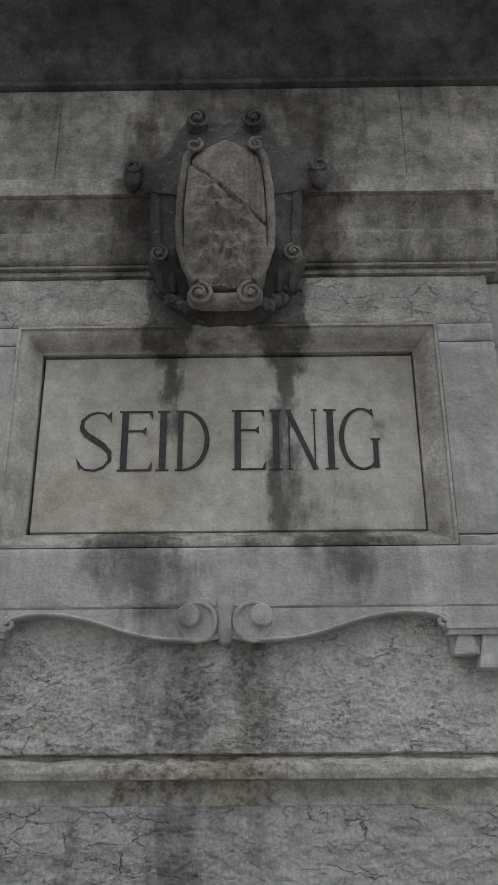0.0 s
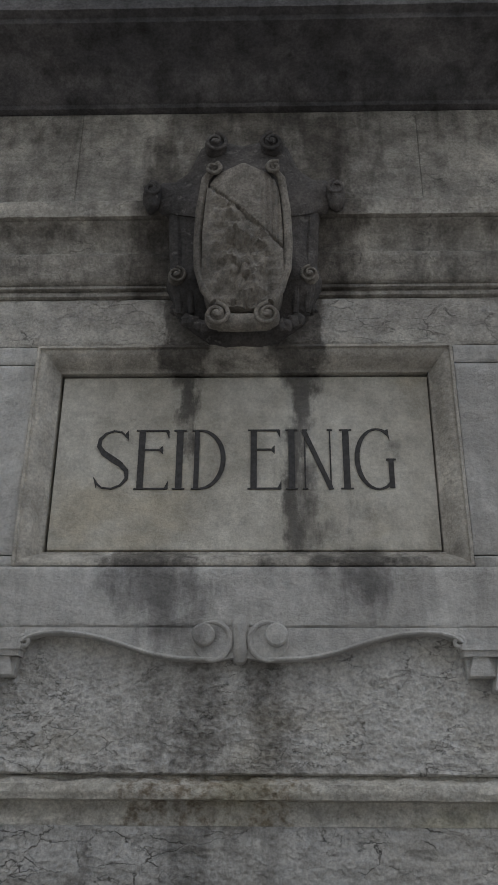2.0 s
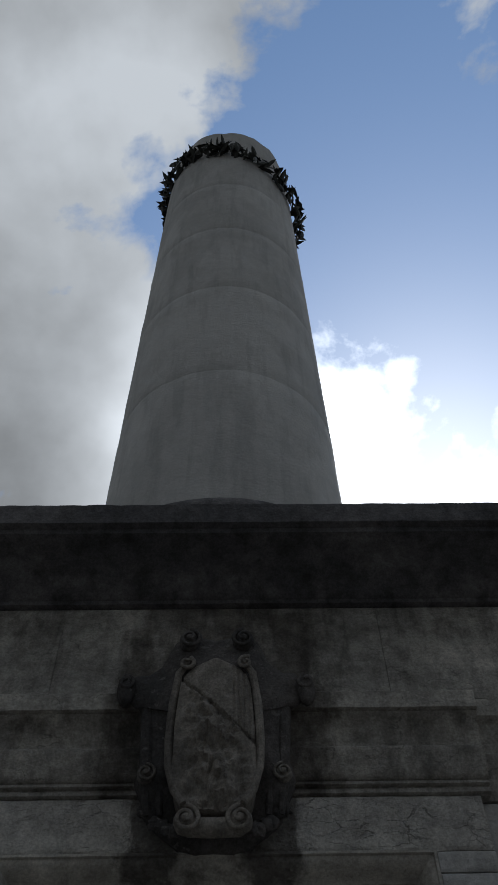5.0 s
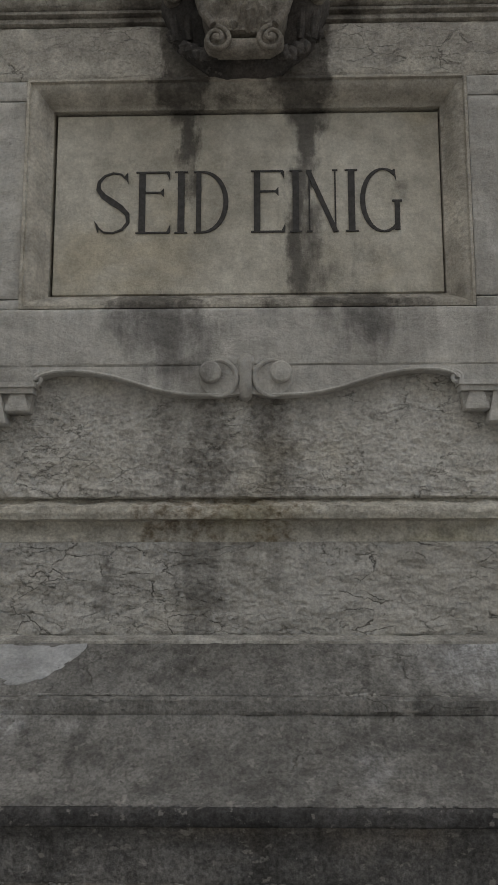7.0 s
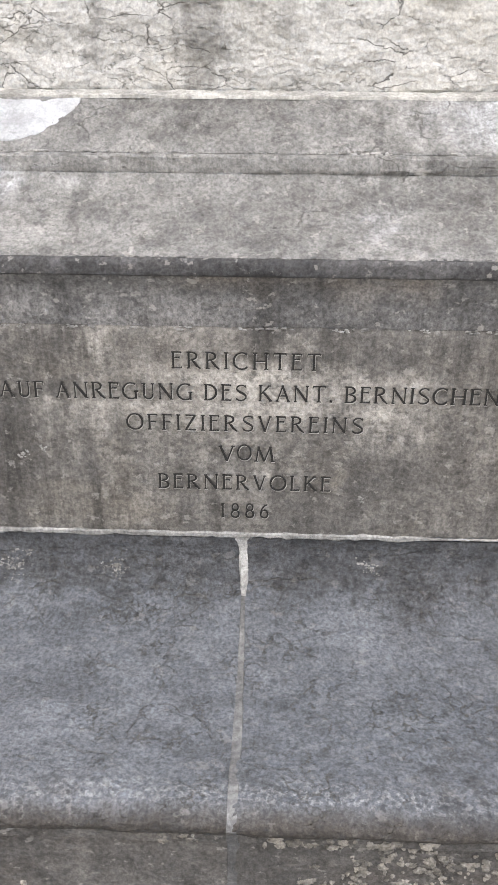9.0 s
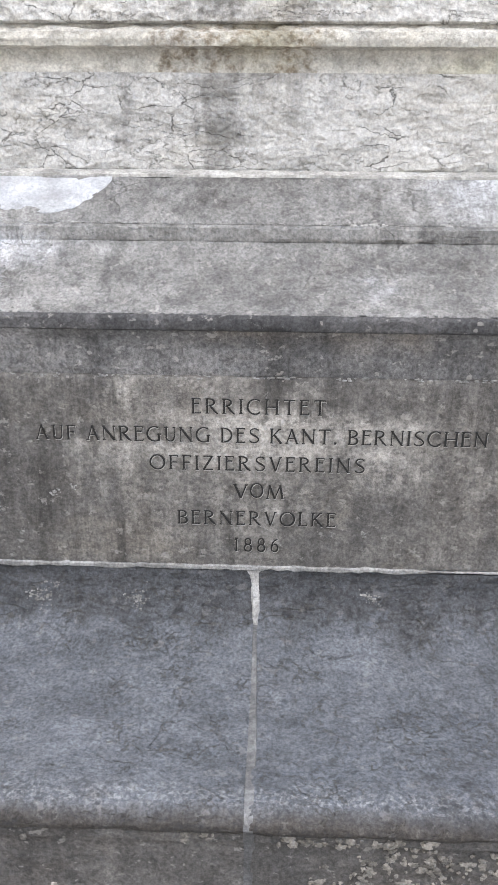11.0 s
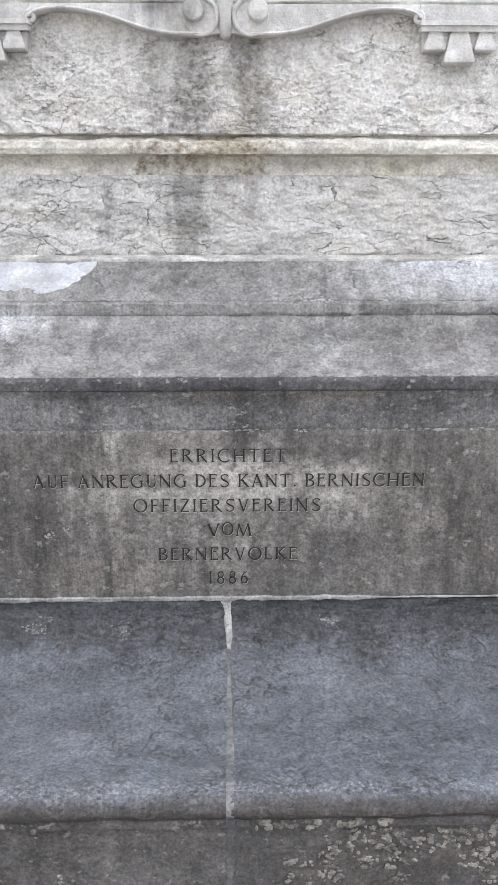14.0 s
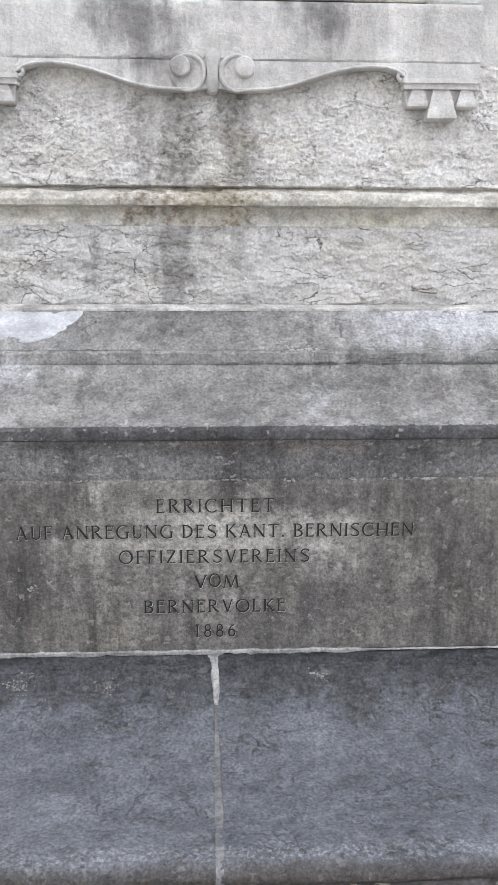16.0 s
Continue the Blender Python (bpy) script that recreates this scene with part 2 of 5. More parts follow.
        broken = net.step(net.noise(13, 4, 0.6, net.scaled(1, 1, 1.5, (0, 9, 4))), 0.47 - whole, 0.57 - whole)
        crack = net.math("MULTIPLY", net.math("MULTIPLY", net.step(ridge, 0.0, 0.024, 1.0, 0.0), where), broken)
        col = net.mix(net.math("MULTIPLY", crack, cracks), col, (0.08, 0.075, 0.068))
    if crack_fine:
        ridge = net.math("ABSOLUTE", net.math("SUBTRACT", net.noise(1, 6, 0.55, net.scaled(15, 15, 30, (3, 3, 8)), 0.1), 0.5))
        where = net.step(net.noise(9, 3, 0.55, net.scaled(1, 1, 1.4, (2, 6, 2))), 0.45, 0.6)
        thin = net.math("MULTIPLY", net.step(ridge, 0.0, 0.013, 1.0, 0.0), where)
        thin_relief = net.math("MULTIPLY", thin, min(1.0, crack_fine * 1.6))
        crack = thin_relief if crack is None else net.math("MAXIMUM", crack, thin_relief)
        col = net.mix(net.math("MULTIPLY", thin, crack_fine), col, (0.07, 0.064, 0.056))
    if pits:
        pit = net.step(net.noise(62, 3, 0.55, net.scaled(1, 1, 1.5, (4, 4, 4))), 0.67, 0.73)
        col = net.mix(net.math("MULTIPLY", pit, pits), col, (0.04, 0.038, 0.036))
    if pale:
        flake = net.math("MULTIPLY", net.step(net.noise(34, 4, 0.65, net.scaled(1, 1, 1.2, (8, 0, 3))), 0.60, 0.66), pale)
        col = net.mix(flake, col, (0.42, 0.40, 0.37))
    if lichen:
        spot = net.step(net.noise(40, 6, 0.62, net.scaled(1, 1, 1.0, (1, 7, 3))), 0.565, 0.60)
        zone = net.step(net.noise(4.3, 3, 0.6, net.scaled(1, 1, 1, (1.4, 0, 0))), 0.36, 0.60)
        if lichen_side:
            zone = net.math("MULTIPLY", zone, net.step(net.axis("X"), -0.1, 0.25, lichen_side, 1.0))
        col = net.mix(net.math("MULTIPLY", net.math("MULTIPLY", spot, zone), lichen), col, (0.43, 0.405, 0.35))
    net.put(net.bsdf.inputs["Base Color"], col)
    net.put(net.bsdf.inputs["Roughness"], net.step(mid, 0.2, 0.8, rough - 0.1, min(1.0, rough + 0.1)))
    net.bsdf.inputs["Specular IOR Level"].default_value = 0.25
    n0 = net.bump(dents, 0.8, 0.004 + knock)
    if facet is not None:
        n0 = net.bump(facet, 0.9, 0.012 * chip, n0)
    n1 = net.bump(mid, 0.6, 0.008, n0)
    n2 = net.bump(fine, 0.45, 0.0016, n1)
    if crack is not None:
        n2 = net.bump(net.math("SUBTRACT", 1.0, crack), 0.8 * min(1.0, 1.4 * max(cracks, crack_fine)), 0.005, n2)
    net.put(net.bsdf.inputs["Normal"], n2)
    return net.mat


UPPER_RUNS = [(-0.165, 0.045, 3.25, 3.52, 1.7), (-0.155, 0.022, 3.12, 3.30, 1.1), (-0.145, 0.016, 2.98, 3.2, 0.75), (0.145, 0.055, 3.24, 3.52, 1.8), (0.155, 0.035, 3.10, 3.30, 1.3),
              (0.135, 0.03, 2.74, 3.15, 1.05), (0.17, 0.05, 2.75, 3.05, 0.8), (0.30, 0.06, 2.85, 2.93, 0.85), (0.24, 0.09, 2.80, 2.89, 0.7), (0.39, 0.03, 3.0, 3.10, 0.6), (-0.03, 0.06, 2.80, 2.90, 0.5),
              (-0.22, 0.10, 2.80, 2.84, 0.5), (-0.21, 0.10, 2.58, 2.80, 1.15), (-0.30, 0.05, 2.64, 2.80, 0.85), (-0.10, 0.05, 2.52, 2.72, 0.7), (0.06, 0.03, 2.66, 2.80, 0.7), (0.30, 0.06, 2.60, 2.80, 1.15),
              (0.20, 0.05, 2.66, 2.80, 0.8), (0.40, 0.04, 2.68, 2.80, 0.7), (-0.45, 0.04, 2.70, 2.80, 0.5), (0.0, 0.6, 2.738, 2.80, 0.75), (-0.16, 0.12, 2.50, 2.62, 0.9), (0.12, 0.10, 2.50, 2.58, 0.6)]
FRAME_RUNS = UPPER_RUNS + [(-0.17, 0.07, 3.28, 3.40, 1.8), (0.14, 0.08, 3.28, 3.40, 1.8), (0.0, 0.18, 3.285, 3.335, 1.1), (-0.35, 0.10, 3.29, 3.33, 0.6), (0.0, 0.7, 2.74, 2.81, 0.85)]
ENTAB_RUNS = [(-0.25, 0.07, 3.45, 4.10, 1.2), (0.25, 0.09, 3.45, 4.16, 1.3), (0.0, 0.26, 3.82, 4.20, 1.1), (0.30, 0.10, 3.85, 4.20, 0.8), (-0.56, 0.22, 3.65, 3.73, 0.95), (-0.40, 0.06, 3.60, 3.72, 0.7),
              (-0.62, 0.16, 3.55, 3.60, 0.9), (0.62, 0.26, 3.65, 3.72, 0.7), (0.5, 0.08, 3.55, 3.60, 0.5), (-0.6, 0.3, 3.99, 4.20, 0.6), (0.7, 0.3, 4.0, 4.2, 0.6)]
LOWER_RUNS = [(-0.19, 0.05, 1.95, 2.53, 0.8), (-0.10, 0.06, 2.16, 2.56, 1.15), (-0.13, 0.05, 2.0, 2.30, 0.75), (0.06, 0.05, 2.12, 2.56, 1.2), (-0.05, 0.14, 2.28, 2.56, 0.55), (0.13, 0.03, 2.18, 2.53, 0.6),
              (-0.02, 0.20, 2.17, 2.32, 0.8), (0.02, 0.10, 1.98, 2.2, 0.45), (0.2, 0.05, 2.26, 2.52, 0.4)]
TEXT_CLEAN = [(0.30, 0.10, 1.26, 1.45, 0.7), (0.11, 0.06, 1.42, 1.53, 0.4), (0.0, 0.22, 1.30, 1.47, 0.8), (0.26, 0.16, 1.30, 1.44, 0.7), (-0.28, 0.14, 1.28, 1.40, 0.7), (-0.30, 0.02, 1.40, 1.53, 0.8), (0.02, 0.12, 1.12, 1.35, 0.4)]
PLASTER = [(0.66, 0.22, 1.85, 1.96, 1.2), (-0.62, 0.17, 1.765, 1.82, 1.5), (-0.36, 0.04, 1.79, 1.815, 0.8), (0.05, 0.30, 1.685, 1.697, 0.7), (0.0, 0.12, 1.86, 1.87, 0.6), (-0.55, 0.25, 1.82, 1.85, 0.6), (0.26, 0.05, 1.69, 1.76, 0.6), (0.55, 0.12, 1.69, 1.72, 0.5)]

M_PANEL = stone("panel_limestone", (0.62, 0.595, 0.53), (0.46, 0.435, 0.375), stain_rows=UPPER_RUNS, grain=0.25, pits=0.12,
                tint=(0.50, 0.45, 0.35), patch=(0.38, 0.6), stain=(0.19, 0.187, 0.20), stain_soft=(0.18, 1.0), stain_hold=0.95, cloudy=0.5, knock=0.0)
M_DIE = stone("dressed_limestone", (0.58, 0.568, 0.54), (0.44, 0.428, 0.405), stain_rows=UPPER_RUNS, grain=0.25,
              pits=0.25, vert=0.25, tint=(0.53, 0.525, 0.51), stain=(0.27, 0.267, 0.275), stain_soft=(0.18, 1.15), stain_hold=0.85, cloudy=0.35)
M_DIETOP = stone("cracked_limestone", (0.60, 0.575, 0.525), (0.42, 0.40, 0.365), stain_rows=UPPER_RUNS, cracks=0.6, grain=0.45, pits=0.25, crack_fine=0.3, whole=0.03,
                 tint=(0.53, 0.51, 0.46), stain=(0.22, 0.21, 0.205), stain_soft=(0.22, 0.95), stain_hold=0.8, cloudy=0.6)
M_FRAME = stone("frame_limestone", (0.58, 0.55, 0.49), (0.42, 0.395, 0.35), stain_rows=FRAME_RUNS, grain=0.4, pits=0.2, stain=(0.17, 0.166, 0.172),
                stain_soft=(0.22, 0.9), stain_hold=0.85, cloudy=0.6)
M_ROUGH = stone("hammered_limestone", (0.57, 0.555, 0.525), (0.47, 0.455, 0.425), stain_rows=LOWER_RUNS, cracks=0.65, grain=0.5,
                pits=0.2, tint=(0.54, 0.505, 0.43), patch=(0.36, 0.58), peck=0.15, cloudy=0.25, crack_fine=0.6, chip=0.35, stain=(0.30, 0.29, 0.28), stain_hold=0.6, knock=0.006, stain_soft=(0.12, 1.15))
FIELD_RUNS = [(-0.11, 0.05, 1.90, 2.24, 0.85), (-0.16, 0.03, 1.94, 2.2, 0.6), (-0.02, 0.05, 2.02, 2.24, 0.55), (0.06, 0.04, 2.05, 2.24, 0.6), (-0.33, 0.03, 1.95, 2.24, 0.5), (0.15, 0.04, 2.06, 2.24, 0.45), (0.4, 0.05, 2.08, 2.24, 0.35)]
M_FIELD = stone("scaling_limestone", (0.47, 0.46, 0.438), (0.40, 0.391, 0.37), stain_rows=FIELD_RUNS, cracks=0.8, grain=0.5, whole=0.03,
                pits=0.15, tint=(0.46, 0.442, 0.405), patch=(0.36, 0.58), peck=0.1, cloudy=0.22, crack_fine=0.42, chip=0.18, stain=(0.40, 0.395, 0.39), stain_hold=0.7, knock=0.002,
                stain_soft=(0.12, 0.85), vert=0.2)
M_FILLET = stone("fillet_limestone", (0.57, 0.55, 0.50), (0.47, 0.445, 0.39), stain_rows=LOWER_RUNS, grain=0.5, pits=0.3, stain=(0.40, 0.34, 0.27), cloudy=0.7, stain_hold=0.3,
                 tint=(0.44, 0.415, 0.32), peck=0.3, crack_fine=0.4)
SLOPE_SOIL = [(0.0, 1.2, 1.69, 1.79, 0.5), (-0.05, 0.25, 1.84, 1.97, 0.75), (0.2, 0.12, 1.84, 1.97, 0.5), (-0.2, 0.6, 1.70, 1.745, 0.75), (0.6, 0.3, 1.70, 1.79, 0.85), (0.1, 0.2, 1.72, 1.80, 0.5), (0.28, 0.05, 1.76, 1.96, 0.5)]
M_WEATHER = stone("washed_grey_limestone", (0.245, 0.24, 0.229), (0.165, 0.161, 0.154), soil=(0.11, 0.107, 0.102), runs=0.55, grain=0.7, stain_rows=SLOPE_SOIL, stain=(0.50, 0.485, 0.47), stain_soft=(0.05, 1.0), spots=1.2,
                  pits=0.6, patch=(0.36, 0.66), pale=0.3, clean_rows=PLASTER, clean=(0.42, 0.425, 0.435), peck=0.4, cloudy=0.25, knock=0.003, vert=0.7, horiz=0.15, cracks=0.6)
M_SOOT = stone("soot_black_fillet_stone", (0.115, 0.112, 0.112), (0.065, 0.064, 0.065), runs=0.3, grain=0.8, pits=0.3, pale=0.35, peck=0.4, vert=0.5, cloudy=0.5)
M_DARK = stone("blackened_moulding_stone", (0.225, 0.218, 0.212), (0.13, 0.127, 0.125), runs=0.35, grain=0.9, pits=0.4, pale=0.4,
               tint=(0.19, 0.165, 0.14), peck=0.5, vert=0.45, horiz=0.15, cloudy=0.6)
TEXT_SOIL = [(0.010, 0.025, 1.27, 1.31, 1.2), (-0.50, 0.10, 1.09, 1.36, 0.7), (0.46, 0.10, 1.09, 1.50, 0.6), (-0.16, 0.02, 1.42, 1.53, 1.0), (-0.235, 0.015, 1.43, 1.53, 0.9), (0.19, 0.015, 1.42, 1.53, 0.8),
             (0.40, 0.02, 1.15, 1.32, 0.9), (-0.27, 0.02, 1.12, 1.30, 0.7), (0.62, 0.1, 1.1, 1.5, 0.6), (0.15, 0.03, 1.10, 1.30, 0.6), (-0.40, 0.03, 1.40, 1.53, 0.7)]
M_TEXT = stone("stained_inscription_stone", (0.208, 0.195, 0.178), (0.126, 0.119, 0.111), runs=0.5, grain=0.75, pits=0.25, pale=0.3,
               tint=(0.18, 0.163, 0.14), clean_rows=TEXT_CLEAN, clean=(0.44, 0.415, 0.378), peck=0.55, cloudy=0.7, knock=0.004, vert=0.7,
               stain_rows=TEXT_SOIL, stain=(0.62, 0.605, 0.59), stain_soft=(0.1, 1.1))
# first row paints the upright part's shade into the colour; the rest are run-off streaks
BASE_SHADE_RUNS = [(0.0, 2.5, 0.938, 1.10, 1.25), (-0.25, 0.06, 0.90, 1.1, 0.8), (0.38, 0.12, 0.90, 1.1, 1.0), (-0.5, 0.1, 0.91, 1.1, 0.7), (0.7, 0.1, 0.9, 1.1, 0.8)]
M_FLARE = stone("blue_grey_base_stone", (0.112, 0.119, 0.131), (0.078, 0.083, 0.091), runs=0.2, grain=0.85, pits=0.55, cracks=0.55, pale=0.1, horiz=0.3, whole=0.02,
                patch=(0.36, 0.62), peck=0.45, stain_rows=BASE_SHADE_RUNS, stain=(0.50, 0.468, 0.435), crack_fine=0.7, cloudy=0.35, knock=0.007, vert=0.15, chip=0.08,
                lip=(-0.996, -0.950, (0.050, 0.043, 0.036), (0.22, 0.222, 0.226)))
M_PLINTH = stone("dark_plinth_stone", (0.135, 0.127, 0.119), (0.085, 0.081, 0.077), runs=0.35, grain=0.75, pits=0.3, lichen=0.12, pale=0.3,
                 tint=(0.098, 0.087, 0.078), peck=0.4, lichen_side=0.3)
M_OLDMORTAR = stone("aged_grey_mortar", (0.15, 0.149, 0.147), (0.098, 0.098, 0.097), grain=0.6, pits=0.3, scale=3)
M_PLASTER = stone("repair_plaster", (0.47, 0.48, 0.495), (0.38, 0.386, 0.392), grain=0.3, pits=0.2, cloudy=0.45, scale=2, vert=0.15)
M_LIME = stone("cream_lime_mortar", (0.48, 0.468, 0.435), (0.32, 0.31, 0.288), cloudy=0.7, grain=0.6, pits=0.3, scale=3)
M_MORTAR = stone("pale_mortar", (0.37, 0.363, 0.348), (0.24, 0.235, 0.224), cloudy=0.8, grain=0.7, pits=0.3, scale=3)
M_ENTAB = stone("entablature_limestone", (0.55, 0.52, 0.46), (0.36, 0.34, 0.305), runs=0.45, cracks=0.5, grain=0.5, pits=0.25, horiz=0.25,
                soil=(0.08, 0.075, 0.07), stain_rows=ENTAB_RUNS, stain=(0.26, 0.245, 0.24), stain_soft=(0.15, 1.25), stain_hold=0.9)
# dark tone with the shade of the column's foot in it; cornice shares it
M_CORNICE = stone("shade_dark_cornice", (0.17, 0.162, 0.162), (0.10, 0.097, 0.10), runs=0.5, grain=0.5, pits=0.2)
M_CART = stone("cartouche_limestone", (0.30, 0.275, 0.24), (0.165, 0.152, 0.135), grain=0.6, pits=0.2, runs=0.25)
M_CARTDARK = stone("soot_dark_strapwork", (0.135, 0.124, 0.117), (0.075, 0.071, 0.069), grain=0.6, pits=0.2, pale=0.2)
M_COLUMN = stone("column_limestone", (0.56, 0.55, 0.525), (0.46, 0.452, 0.43), runs=0.15, cloudy=0.15, grain=0.12, pits=0.1, scale=0.5)
M_PAVING = stone("grey_gravel", (0.20, 0.19, 0.175), (0.11, 0.105, 0.10), grain=0.9, pits=0.5, scale=0.6)


def plain(name, colour, rough=0.9):
    net = Net(name)
    tone = net.noise(90, 4, 0.6)
    net.put(net.bsdf.inputs["Base Color"], net.mix(net.step(tone, 0.3, 0.7), [c * 0.7 for c in colour], [c * 1.25 for c in colour]))
    net.bsdf.inputs["Roughness"].default_value = rough
    return net.mat


M_PAINT = plain("letter_paint", (0.060, 0.058, 0.058))
# near-black strokes: the shade inside the cut letters, put into the colour
M_CUTSHADE = plain("cut_letter_shade", (0.013, 0.012, 0.011))
# pale: light caught on the cuts' lower edges, put into the colour
M_CUTLIT = plain("cut_letter_lit_edge", (0.34, 0.325, 0.30))
M_LEAF = plain("dark_bronze_leaf", (0.035, 0.038, 0.032), 0.6)

# ---- the monument ----
GROUND = 0.592
BASE = Vector((0, 0.95, GROUND))
monument = tagged(new("monument"), "weathered limestone memorial with a round column on a pedestal", "monument")
monument.location = BASE


def part(name, bm, material, parent, label=""):
    me = bpy.data.meshes.new(name)
    if isinstance(bm, bmesh.types.BMesh):
        bmesh.ops.recalc_face_normals(bm, faces=bm.faces)
        bm.to_mesh(me)
        bm.free()
    else:
        me.from_pydata(bm[0], [], bm[1])
        me.update()
    me.materials.append(material)
    ob = new(name, me)
    ob.parent = parent
    if parent is monument:
        ob.matrix_parent_inverse = Matrix.Translation(-BASE)
    if label:
        ob["label"] = label
    return ob


def smooth(ob, angle=35):
    ob.data.shade_smooth()
    ob.data.set_sharp_from_angle(angle=radians(angle))
    return ob


def dense(prof, step):
    out = [prof[0]]
    for a, b in zip(prof, prof[1:]):
        n = max(1, round(math.dist(a, b) / step))
        out += [(a[0] + (b[0] - a[0]) * k / n, a[1] + (b[1] - a[1]) * k / n) for k in range(1, n + 1)]
    return out


def relief(x, y, z, amount, size, seed):
    p = Vector((x / size + seed, y / size, z / size))
    a = noise.fractal(p, 0.9, 2.1, 4)
    if amount > 0.0045 and size < 0.03:
        b = abs(noise.noise(p * 2.3 + Vector((3, 1, 7)))) + 0.6 * abs(noise.noise(p * 5.1))
        return amount * (0.6 * a + 0.9 - 1.7 * b)
    return amount * a


def course(name, prof, x0, x1, material, parent=monument, amount=0.002, size=0.05, step=0.02, back=0.35, seed=0.0, label="", chips=0.0, scale_off=0.0, flake=(7.0, 15.0)):
    """A stone course: the front profile of (y, z) points from the bottom up, drawn along x, with relief on its face."""
    pts = dense(prof, step)
    nx = max(2, round((x1 - x0) / step))
    verts, faces = [], []
    rows = len(pts)
    out = []
    for j in range(rows):
        (ya, za), (yb, zb) = pts[max(0, j - 1)], pts[min(rows - 1, j + 1)]
        ln = math.hypot(yb - ya, zb - za) or 1.0
        out.append((-(zb - za) / ln, (yb - ya) / ln))
    for i in range(nx + 1):
        x = x0 + (x1 - x0) * i / nx
        for j, (y, z) in enumerate(pts):
            d = relief(x, y, z, amount, size, seed)
            if scale_off:
                h = 2.6 * noise.fractal(Vector((x * flake[0] + seed, 1.5 + y * flake[0], z * flake[1])), 0.75, 2.1, 5)
                f = h - math.floor(h)
                d += scale_off * (math.floor(h) + min(1.0, max(0.0, (f - 0.42) / 0.14)) - 0.35 * f)
            if chips and (j in (0, rows - 1)):
                d -= chips * max(0.0, noise.noise(Vector((x * 23 + seed, z * 9, 3.3)))) * 2
            if j in (0, rows - 1):
                d *= 0.35
            edge = 0.35 if i in (0, nx) else 1.0
            dz = 0.35 * amount * noise.noise(Vector((x / size * 1.3, y * 7 + seed, z / size))) if 0 < j < rows - 1 else 0.0
            verts.append((x, y + out[j][0] * d * edge, z + dz + (max(0.0, out[j][1]) * d * edge if 0 < j < rows - 1 else 0.0)))
        verts += [(x, back, pts[-1][1]), (x, back, pts[0][1])]
    m = rows + 2
    for i in range(nx):
        for j in range(m):
            k = (j + 1) % m
            faces.append((i * m + j, i * m + k, (i + 1) * m + k, (i + 1) * m + j))
    faces.append(tuple(range(m)))
    faces.append(tuple(nx * m + j for j in reversed(range(m))))
    bm = bmesh.new()
    vs = [bm.verts.new(v) for v in verts]
    for f in faces:
        bm.faces.new([vs[k] for k in f])
    return smooth(part(name, bm, material, parent, label), 40)


def extrude(polys, y_front, y_back, bevel=0.0):
    """A bmesh of flat outlines in x and z, drawn back from y_front to y_back; bevel: how far the front is inset."""
    bm = bmesh.new()
    for poly in polys:
        n = len(poly)
        cx = sum(p[0] for p in poly) / n
        cz = sum(p[1] for p in poly) / n
        back = [bm.verts.new((x, y_back, z)) for x, z in poly]
        rim = [bm.verts.new((x, y_front + bevel, z)) for x, z in poly] if bevel else back
        front = []
        for x, z in poly:
            d = math.hypot(x - cx, z - cz) or 1.0
            front.append(bm.verts.new((x - (x - cx) / d * bevel, y_front, z - (z - cz) / d * bevel)))
        bm.faces.new(front)
        for a, b in (((front, rim), (rim, back)) if bevel else ((front, back),)):
            for k in range(n):
                bm.faces.new((a[k], a[(k + 1) % n], b[(k + 1) % n], b[k]))
        bm.faces.new(list(reversed(back)))
    return bm


def lump(bm, place, size, seed=0, u=14, v=9, rugged=0.12):
    """An uneven rounded lump of carved stone."""
    def at(a, b):
        q = Vector((math.cos(a) * math.sin(b), math.sin(a) * math.sin(b), math.cos(b)))
        k = 1 + rugged * noise.noise(q * 2.3 + Vector((seed, seed * 0.7, 1.3)))
        return bm.verts.new((q.x * size[0] * k + place[0], q.y * size[1] * k + place[1], q.z * size[2] * k + place[2]))

    top, low = at(0.0, 0.0), at(0.0, math.pi)
    rings = [[at(2 * math.pi * i / u, math.pi * j / v) for i in range(u)] for j in range(1, v)]
    for i in range(u):
        n = (i + 1) % u
        bm.faces.new((top, rings[0][i], rings[0][n]))
        bm.faces.new((low, rings[-1][n], rings[-1][i]))
        for a, b in zip(rings, rings[1:]):
            bm.faces.new((a[i], b[i], b[n], a[n]))


def tube(bm, points, radius, sides=8):
    """A round rod along points; radius: one number or one a point."""
    rings = []
    for i, p in enumerate(points):
        a, b = Vector(points[max(0, i - 1)]), Vector(points[min(len(points) - 1, i + 1)])
        way = (b - a).normalized()
        side = way.cross(Vector((0, 1, 0)))
        side = side.normalized() if side.length > 1e-4 else Vector((1, 0, 0))
        up = side.cross(way).normalized()
        r = radius[i] if isinstance(radius, (list, tuple)) else radius
        rings.append([bm.verts.new(Vector(p) + r * (math.cos(2 * math.pi * k / sides) * side + math.sin(2 * math.pi * k / sides) * up)) for k in range(sides)])
    for a, b in zip(rings, rings[1:]):
        for k in range(sides):
            bm.faces.new((a[k], a[(k + 1) % sides], b[(k + 1) % sides], b[k]))
    bm.faces.new(rings[0])
    bm.faces.new(list(reversed(rings[-1])))


def spiral(cx, cz, y, r0, r1, a0, turns, n=40, rise=0.0):
    return [(cx + (r0 + (r1 - r0) * k / n) * math.cos(a0 + turns * 2 * math.pi * k / n), y - rise * k / n,
             cz + (r0 + (r1 - r0) * k / n) * math.sin(a0 + turns * 2 * math.pi * k / n)) for k in range(n + 1)]


